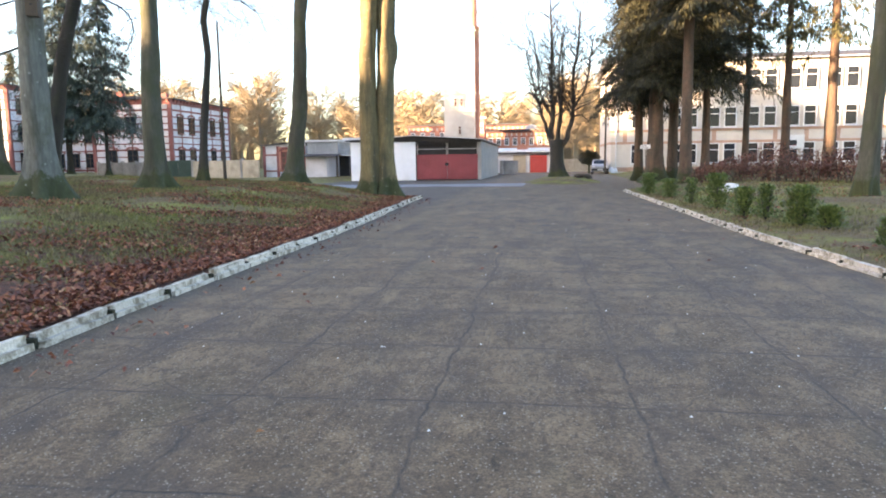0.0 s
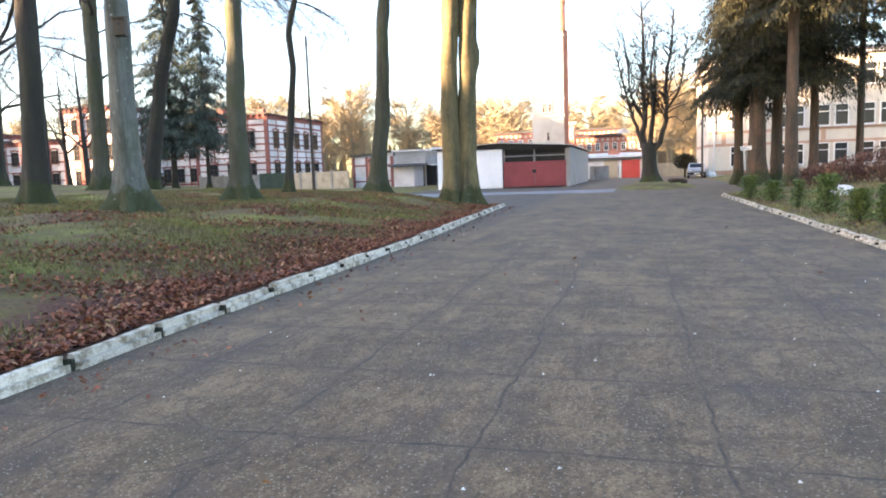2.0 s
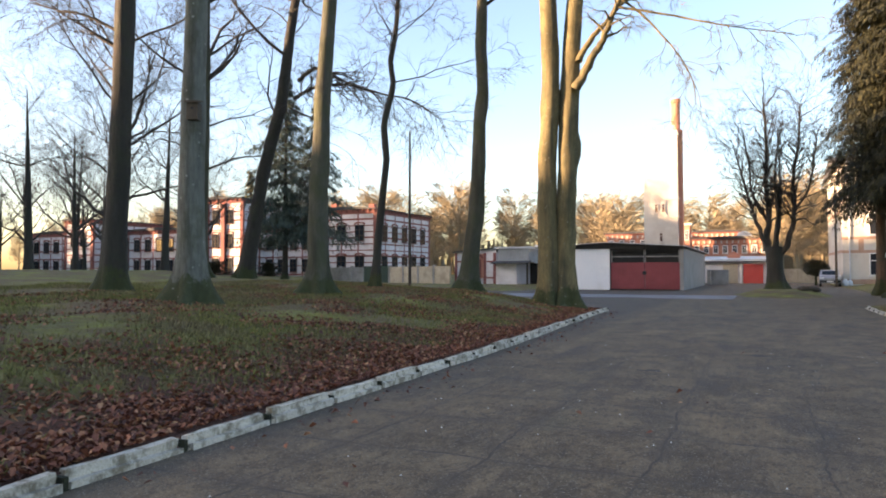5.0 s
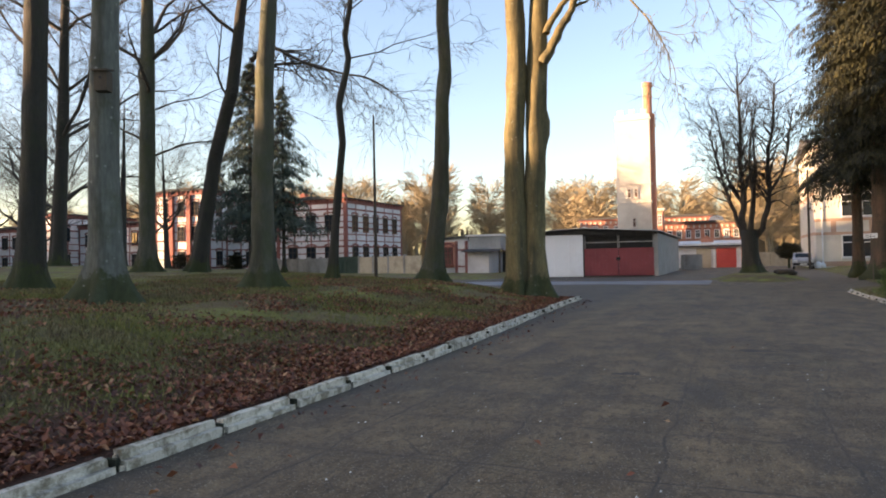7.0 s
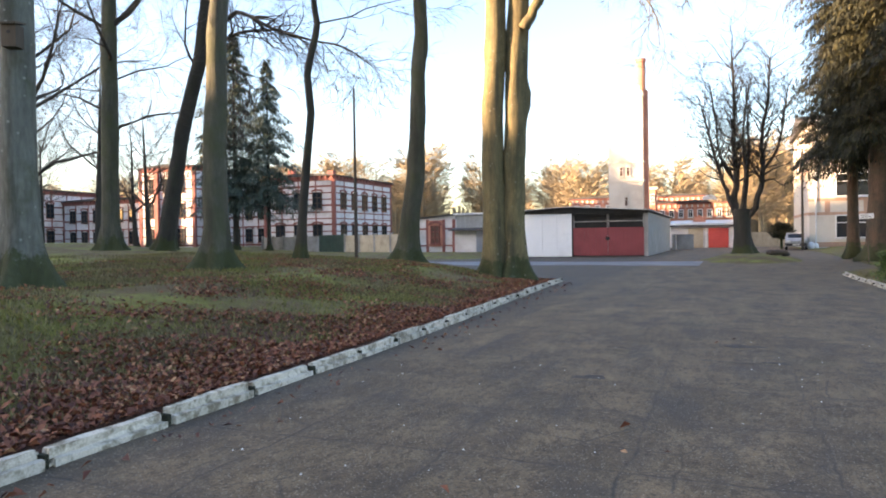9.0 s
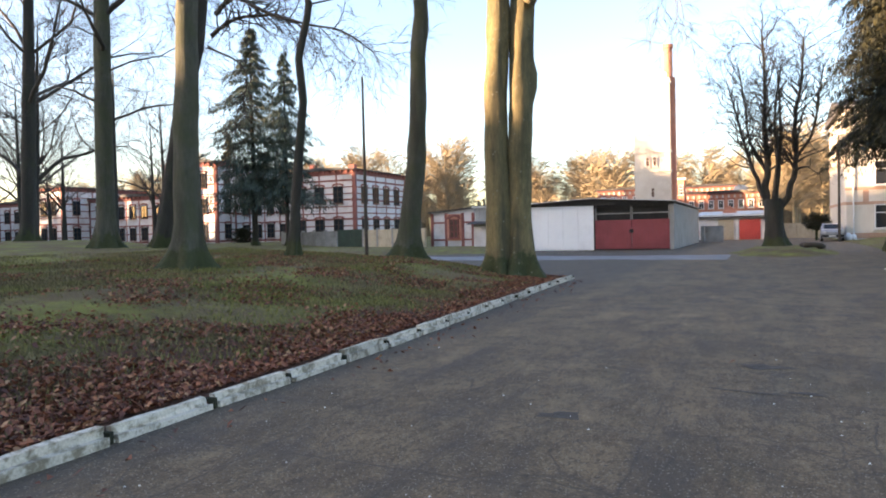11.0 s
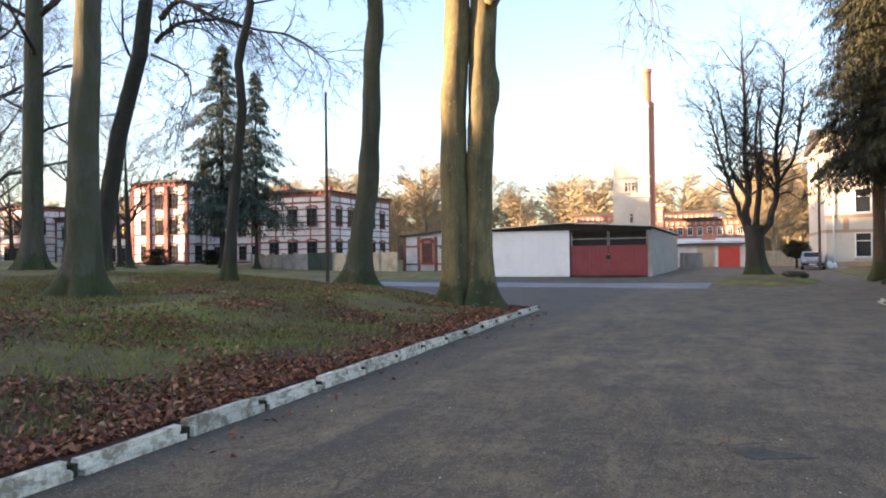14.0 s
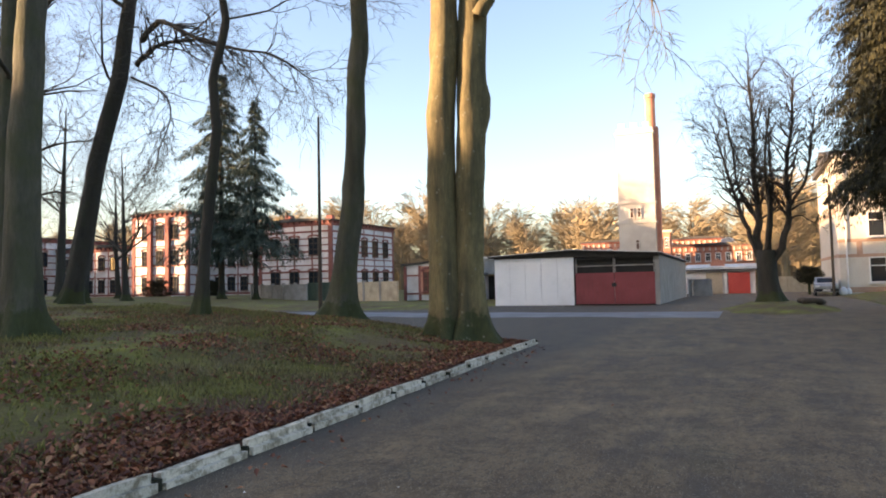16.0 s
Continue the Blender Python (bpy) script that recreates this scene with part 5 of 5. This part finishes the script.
# ---- small things ----
def crossing():
    g = Geo()
    xs = np.arange(-62, -0.9, 1.0)
    for i, x in enumerate(xs):
        w = 0.4 * math.sin(x * 0.7) + 0.25 * math.sin(x * 1.9)
        mid = 41.8 + 0.12 * max(0.0, -12 - x)
        for y in (mid - 2.4 + w, mid - 1, mid + 1, mid + 2.4 - w * 0.6):
            g.v.append((x, y, 0.006))
    for i in range(len(xs) - 1):
        for k in range(3):
            a = i * 4 + k
            g.f.append((a, a + 4, a + 5, a + 1))
    tagged(obj("pavement_crossing", g.mesh("crossing"), M["pale_road"]), "worn cross road in front of the garage, paled by painted blue-white glare", "road", kind="structure")


def scatter(name, label, category, spots, make, mat):
    g_v, g_f = make(spots)
    ob = obj(name, mesh_of(name, g_v, g_f), mat)
    tagged(ob, label, category, kind="stuff")


def leaf_mesh(spots):
    """Folded, curled leaves: four points and two faces each."""
    n = len(spots)
    a, tilt = nrng.uniform(0, 6.283, n), nrng.normal(0, 0.45, n)
    s = nrng.uniform(0.018, 0.04, n)
    d = np.stack([np.cos(a), np.sin(a), np.sin(tilt) * 0.9], 1)
    w = np.stack([-np.sin(a), np.cos(a), nrng.normal(0, 0.4, n)], 1) * 0.62
    p = np.asarray(spots) + np.stack([np.zeros(n), np.zeros(n), 0.018 + np.abs(np.sin(tilt)) * s], 1)
    curl = np.zeros((n, 3))
    curl[:, 2] = s * nrng.uniform(0.1, 0.7, n)
    v = np.stack([p - d * s[:, None], p + w * s[:, None] + curl, p + d * s[:, None], p - w * s[:, None] + curl], 1).reshape(-1, 3)
    f = [(4 * i, 4 * i + 1, 4 * i + 2) for i in range(n)] + [(4 * i, 4 * i + 2, 4 * i + 3) for i in range(n)]
    return v.tolist(), f


def blade_mesh(spots):
    n = len(spots)
    a, h, w = nrng.uniform(0, 6.283, n), nrng.uniform(0.03, 0.085, n), nrng.uniform(0.006, 0.014, n)
    p = np.asarray(spots)
    side = np.stack([np.cos(a) * w, np.sin(a) * w, 0 * a], 1)
    tip = p + np.stack([nrng.normal(0, 0.025, n), nrng.normal(0, 0.025, n), h], 1)
    v = np.stack([p - side, p + side, tip], 1).reshape(-1, 3)
    return v.tolist(), [(3 * i, 3 * i + 1, 3 * i + 2) for i in range(n)]


def lawn_spots(n, us, y0, y1, left=True):
    y = nrng.uniform(y0, y1, n)
    x = kerb_left(y) - us if left else kerb_right(y) + us
    z = height(x, y)
    keep = z > 0.02
    return np.stack([x, y, z], 1)[keep]


def wavy(p):
    """Thins a drift of leaves so that its edge wanders in and out."""
    u = kerb_left(p[:, 1]) - p[:, 0]
    reach = 0.75 + 0.45 * np.sin(p[:, 1] * 1.25 + 0.6) + 0.4 * np.sin(p[:, 1] * 0.47 + 2.0) + 0.25 * np.sin(p[:, 1] * 3.1)
    return p[u < np.maximum(0.35, reach) + nrng.normal(0, 0.28, len(p))]


def clumpy(p, freq, level):
    k = np.sin(p[:, 0] * freq + 1.3 * np.sin(p[:, 1] * freq * 0.7)) * np.sin(p[:, 1] * freq * 0.9 + np.cos(p[:, 0] * freq * 1.1))
    return p[k + nrng.normal(0, 0.35, len(p)) > level]


def pebble_mesh(spots):
    n = len(spots)
    p, s = np.asarray(spots), nrng.uniform(0.005, 0.013, n)[:, None]
    o = np.array([[1, 0, 0], [-0.5, 0.86, 0], [-0.5, -0.86, 0], [0.1, 0.1, 0.9]])
    v = (p[:, None, :] + o[None] * s[:, None, :]).reshape(-1, 3)
    f = [(4 * i + a, 4 * i + b, 4 * i + c) for i in range(n) for a, b, c in ((0, 1, 3), (1, 2, 3), (2, 0, 3))]
    return v.tolist(), f


def hedge_bank():
    t = thing("hedge", "long low russet hedge with dry brown leaves", "hedge")
    s, g = Geo(), Geo()
    for _ in range(260):
        f = rng.random()
        x, y = 6.9 + 21 * f + rng.uniform(-0.6, 0.6), 33.0 - 13.0 * f ** 0.8 + rng.uniform(0, 3.2)
        z = hz(x, y)
        s.tube([(x, y, z - 0.1), (x + rng.uniform(-0.3, 0.3), y + rng.uniform(-0.3, 0.3), z + rng.uniform(0.6, 1.2))], [0.015, 0.004], 4)
    tagged(part("stems", s, M["twig"], t), kind="stuff")
    for _ in range(44000):
        f = rng.random()
        q = rng.random()
        x, y = 6.9 + 21 * f, 33.0 - 13.0 * f ** 0.8 + q * 3.6
        crest = (0.8 + 0.8 * math.sin(math.pi * min(1, q * 1.15 + 0.1))) * (0.85 + 0.25 * math.sin(x * 2.1) * math.sin(y * 1.7 + x))
        if f < 0.06:
            crest *= 0.4 + f * 10
        z = hz(x, y) + rng.random() ** 0.6 * crest
        spray(g, Vector((x, y, z)), Vector((rng.gauss(0, 1), rng.gauss(0, 1), rng.gauss(0, 0.8))), rng.uniform(0.07, 0.15), 0.035, 0.2)
    part("foliage", g, M["hedge"], t)


def boulder():
    bm = bmesh.new()
    bmesh.ops.create_icosphere(bm, subdivisions=3, radius=0.34)
    for v in bm.verts:
        n = noise.noise(v.co * 4.0) * 0.08
        v.co = Vector((v.co.x * 1.15, v.co.y * 0.8, v.co.z * 0.72)) * (1 + n)
    me = bpy.data.meshes.new("boulder")
    bm.to_mesh(me)
    bm.free()
    me.polygons.foreach_set("use_smooth", [True] * len(me.polygons))
    ob = obj("boulder", me, M["stone"], place=pose(6.3, 25.2, hz(6.3, 25.2) + 0.1, 0, 0, 20))
    tagged(ob, "whitewashed boulder lying on the shrub lawn", "rock")


def parked_car():
    c = thing("car", "small silver estate car parked by the far road", "car", pose(5.8, 73.5, 0.0, 0, 0, -4))
    prof = [(-2.05, 0.3), (-2.1, 0.75), (-1.95, 0.95), (-1.2, 1.0), (-0.6, 1.42), (0.9, 1.46), (1.75, 1.0), (2.0, 0.92), (2.08, 0.5), (2.0, 0.28)]
    bm = bmesh.new()
    rows = []
    for x, k in ((-0.82, 0.92), (-0.78, 1.0), (0.78, 1.0), (0.82, 0.92)):
        rows.append([bm.verts.new((x * (0.86 if z > 1.1 else 1), y * (k if abs(y) > 1.9 else 1), z)) for y, z in prof])
    for a, b in zip(rows, rows[1:]):
        for i in range(len(prof)):
            j = (i + 1) % len(prof)
            bm.faces.new((a[i], a[j], b[j], b[i]))
    bm.faces.new(rows[0][::-1])
    bm.faces.new(rows[-1])
    bmesh.ops.recalc_face_normals(bm, faces=bm.faces)
    me = bpy.data.meshes.new("body")
    bm.to_mesh(me)
    bm.free()
    obj("body", me, M["silver"], c)
    part("windscreen", Geo().prism([(-1.16, 1.03), (-0.66, 1.38), (-0.62, 1.38), (-1.1, 1.03)], 1.2, "x", -0.6), M["glass"], c)
    part("rear_window", Geo().prism([(1.0, 1.4), (1.66, 1.06), (1.7, 1.06), (1.04, 1.42)], 1.2, "x", -0.6), M["glass"], c)
    for sx in (-0.83, 0.78):
        part("side_window", Geo().prism([(-1.0, 1.02), (-0.58, 1.34), (0.85, 1.36), (1.4, 1.02)], 0.03, "x", sx * 0.93), M["glass"], c)
    for x in (-0.74, 0.74):
        for y in (-1.3, 1.3):
            w = part("wheel", Geo().tube([(x - 0.1, y, 0.3), (x + 0.1, y, 0.3)], [0.3, 0.3], 18), M["rubber"], c)
            part("rim", Geo().tube([(x - 0.108, y, 0.3), (x + 0.108, y, 0.3)], [0.19, 0.19], 14), M["zinc"], w)
    for x in (-0.6, 0.6):
        part("headlight", Geo().box(x - 0.15, x + 0.15, -2.1, -2.0, 0.68, 0.82), M["frame"], c)
    part("bumper", Geo().box(-0.8, 0.8, -2.14, -2.03, 0.36, 0.55), M["rubber"], c)
    part("number_plate", Geo().box(-0.26, 0.26, -2.16, -2.14, 0.4, 0.51), M["frame"], c)


def sacks():
    for x, y, s in ((6.9, 72.6, 0.62), (7.3, 72.9, 0.5)):
        bm = bmesh.new()
        bmesh.ops.create_icosphere(bm, subdivisions=3, radius=0.45 * s)
        for v in bm.verts:
            v.co = Vector((v.co.x, v.co.y * 0.8, max(v.co.z * 1.35, -0.4 * s))) * (1 + 0.12 * noise.noise(v.co * 5))
        me = bpy.data.meshes.new("sack")
        bm.to_mesh(me)
        bm.free()
        tagged(obj("sack", me, M["plastic"], place=pose(x, y, hz(x, y) + 0.38 * s)), "pale plastic sack leaning by the building", "sack", "sacks by the building")


def street_sign():
    s = thing("street_sign", "small white plate on a leaning metal post", "sign", pose(5.75, 40.6, 0.1, 2, -3, 0))
    part("post", Geo().tube([(0, 0, -0.2), (0, 0, 2.1)], [0.025, 0.025], 8), M["wood"], s)
    part("plate", Geo().box(-0.27, 0.27, -0.05, -0.03, 1.86, 2.08), M["frame"], s)
    for i, (a, b) in enumerate(((-0.2, 0.08), (-0.2, 0.18))):
        part("bar", Geo().box(a, b, -0.054, -0.05, 2.0 - 0.08 * i, 2.025 - 0.08 * i), M["dark"], s, "dark unreadable line of writing")


def backboard():
    b = thing("basketball_hoop", "white basketball backboard on a steel post", "basketball hoop", pose(21.0, 63.5, -0.55))
    part("post", Geo().tube([(0, 0.9, 0.6), (0, 0.9, 2.6), (0, 0.1, 3.3)], [0.07, 0.07, 0.05], 8), M["zinc"], b)
    part("brace", Geo().tube([(-0.5, 0.8, 0.6), (-0.2, 0.15, 2.9)], [0.04, 0.04], 6), M["zinc"], b)
    part("board", Geo().box(-0.9, 0.9, 0.0, 0.05, 2.75, 3.85), M["frame"], b)
    part("target", Geo().box(-0.3, 0.3, -0.006, 0.0, 2.95, 3.4).box(-0.25, 0.25, -0.012, -0.006, 3.0, 3.35), M["dark"], b)
    ring = [(0.23 * math.cos(a), -0.28 + 0.23 * math.sin(a), 2.95) for a in np.linspace(0, 6.283, 17)]
    part("ring", Geo().tube(ring, [0.012] * 17, 6), M["red2"], b)


def bird_box():
    b = thing("bird_box", "weathered wooden bird box hung on the pale trunk", "bird box", pose(-10.02, 13.78, 4.35, 0, 0, 22))
    part("body", Geo().box(-0.11, 0.11, -0.12, 0.09, 0.0, 0.34), M["wood"], b)
    part("lid", Geo().prism([(-0.17, 0.33), (0.1, 0.38), (0.1, 0.41), (-0.17, 0.36)], 0.28, "x", -0.14), M["wood"], b)
    part("entrance", Geo().tube([(0, -0.128, 0.22), (0, -0.118, 0.22)], [0.025, 0.025], 10), M["dark"], b)


def lamp_post():
    p = thing("utility_pole", "thin far pole with a lamp arm by the road", "pole", pose(6.1, 71.0, 0.0))
    part("shaft", Geo().tube([(0, 0, -0.2), (0, 0, 8.5)], [0.11, 0.07], 10), M["wood"], p)
    part("arm", Geo().tube([(0, 0, 8.2), (-0.8, 0, 8.5)], [0.03, 0.03], 6), M["zinc"], p)
    part("lamp_head", Geo().box(-1.15, -0.75, -0.1, 0.1, 8.46, 8.58), M["zinc"], p)


def logs():
    for x, y, a, ll in ((2.6, 45.8, 30, 0.9), (3.0, 46.4, 70, 0.7), (2.3, 46.6, 120, 0.6)):
        g = Geo().tube([(-ll / 2, 0, 0.0), (0, 0.02, 0.02), (ll / 2, 0, 0.0)], [0.12, 0.13, 0.11], 10)
        tagged(obj("log", g.mesh("log", True), M["wood"], place=pose(x, y, hz(x, y) + 0.1, 0, 0, a)), "short dark log lying on the grass island", "log", "logs on the island")



def pothole(x, y, wide, deep):
    g = Geo()
    n = 22
    g.v.append((0, 0, 0.004))
    for k in range(n):
        a = 6.283 * k / n
        r = 1 + 0.25 * math.sin(3 * a + x * 7) + 0.18 * math.sin(7 * a + y * 3) + rng.uniform(-0.12, 0.12)
        g.v.append((wide * r * math.cos(a), deep * r * math.sin(a), 0.004))
    g.f = [(0, 1 + k, 1 + (k + 1) % n) for k in range(n)]
    tagged(obj("pavement_patch", g.mesh("patch"), M["patch"], place=pose(x, y, 0, 0, 0, rng.uniform(-12, 12))), "dark broken patch in the asphalt", "asphalt patch", kind="structure")


for x, y, wide, deep in ((-1.18, 13.05, 0.16, 0.1), (0.1, 14.25, 0.42, 0.022), (0.5, 14.33, 0.14, 0.05), (0.2, 15.4, 0.22, 0.12)):
    pothole(x, y, wide, deep)
crossing()
hedge_bank()
boulder()
parked_car()
sacks()
street_sign()
backboard()
bird_box()
lamp_post()
logs()
for k, (x, y, w, h, n) in enumerate(((3.95, 27.2, 0.5, 0.75, 1500), (4.25, 24.8, 0.45, 0.6, 1200), (4.3, 21.5, 0.3, 0.7, 800), (4.45, 19.2, 0.5, 0.85, 1800), (4.4, 16.6, 0.38, 0.6, 1200), (4.55, 15.6, 0.28, 0.65, 800), (4.85, 14.5, 0.5, 0.7, 2000), (5.0, 13.6, 0.32, 0.35, 900), (4.75, 10.9, 0.22, 0.4, 600), (5.1, 10.6, 0.3, 0.4, 800), (5.0, 8.0, 0.3, 0.5, 800))):
    leafy_shrub("small evergreen shrub planted along the kerb", x, y, hz(x, y), w, h, n, M["shrub"], group="shrubs along the kerb", size=0.075)
bush = thing("shrub", "round clipped bush on a short stem beyond the parked car", "bush", pose(5.0, 78.0, 0.95))
g = Geo()
for _ in range(5000):
    d = Vector((rng.gauss(0, 1), rng.gauss(0, 1), rng.gauss(0, 1))).normalized()
    p = d * (rng.uniform(0.02, 1.0) ** 0.4) * (1 + 0.15 * noise.noise(d * 2.5))
    spray(g, Vector((p.x * 1.15, p.y * 1.15, 0.72 + p.z * 0.72)), d + Vector((rng.gauss(0, 0.5), rng.gauss(0, 0.5), rng.gauss(0, 0.5))), rng.uniform(0.1, 0.2), 0.04, 0.1)
part("foliage", g, M["needle"], bush)
part("stem", Geo().tube([(0, 0, -1.0), (0, 0, 0.6)], [0.12, 0.09], 8), M["oak"], bush)
leafy_shrub("dark rounded bush before the building", -60.0, 78.0, 0.6, 2.0, 1.9, 3000, M["needle"], category="bush", size=0.22, cone=0.4)
leafy_shrub("dark low bush before the building", -71.0, 80.0, 0.6, 2.4, 2.2, 3000, M["needle"], category="bush", size=0.22, cone=0.4)

# fallen leaves, grass and grit
drift = wavy(lawn_spots(52000, 0.17 + np.abs(nrng.normal(0.0, 0.75, 52000)) * (0.75 + 0.5 * nrng.random(52000)), 0.5, 28))
field = clumpy(lawn_spots(90000, 0.6 + 10 * nrng.random(90000) ** 2.0, 2, 29), 1.7, 0.25)
far_side = clumpy(lawn_spots(5000, nrng.uniform(0.3, 9, 5000), 7, 30, False), 1.1, 0.1)
stray_y = nrng.uniform(1.5, 27, 230)
stray_x = kerb_left(stray_y) + 0.2 + np.abs(nrng.normal(0, 0.22, 230))
stray = np.stack([stray_x, stray_y, np.zeros(230)], 1)
wide_spread = np.stack([nrng.uniform(-3, 3.4, 25), nrng.uniform(2, 26, 25), np.zeros(25)], 1)
scatter("fallen_leaves", "dry red-brown leaves drifted against the kerb", "leaves", np.concatenate([drift, field, far_side, stray, wide_spread]), leaf_mesh, M["leaf"])
turf = clumpy(lawn_spots(280000, 0.3 + 13.7 * nrng.random(280000), 2, 30), 0.8, -0.25)
turf_right = clumpy(lawn_spots(40000, nrng.uniform(0.2, 10, 40000), 7, 32, False), 0.8, -0.2)
scatter("grass", "short mossy winter grass between the leaves", "grass", np.concatenate([turf, turf_right]), blade_mesh, M["grass"])
grit = np.stack([nrng.uniform(-3.6, 3.6, 140), nrng.uniform(1.5, 16, 140), np.zeros(140)], 1)
scatter("grit", "loose pale stone chips on the asphalt", "gravel", grit, pebble_mesh, M["stone"])

# kerb stones last
kerb_line("kerb_1", kerb_left, 0.35, 27.2, 0.115, -1)
kerb_line("kerb_2", kerb_right, 2.0, 31.5, 0.09, 1)
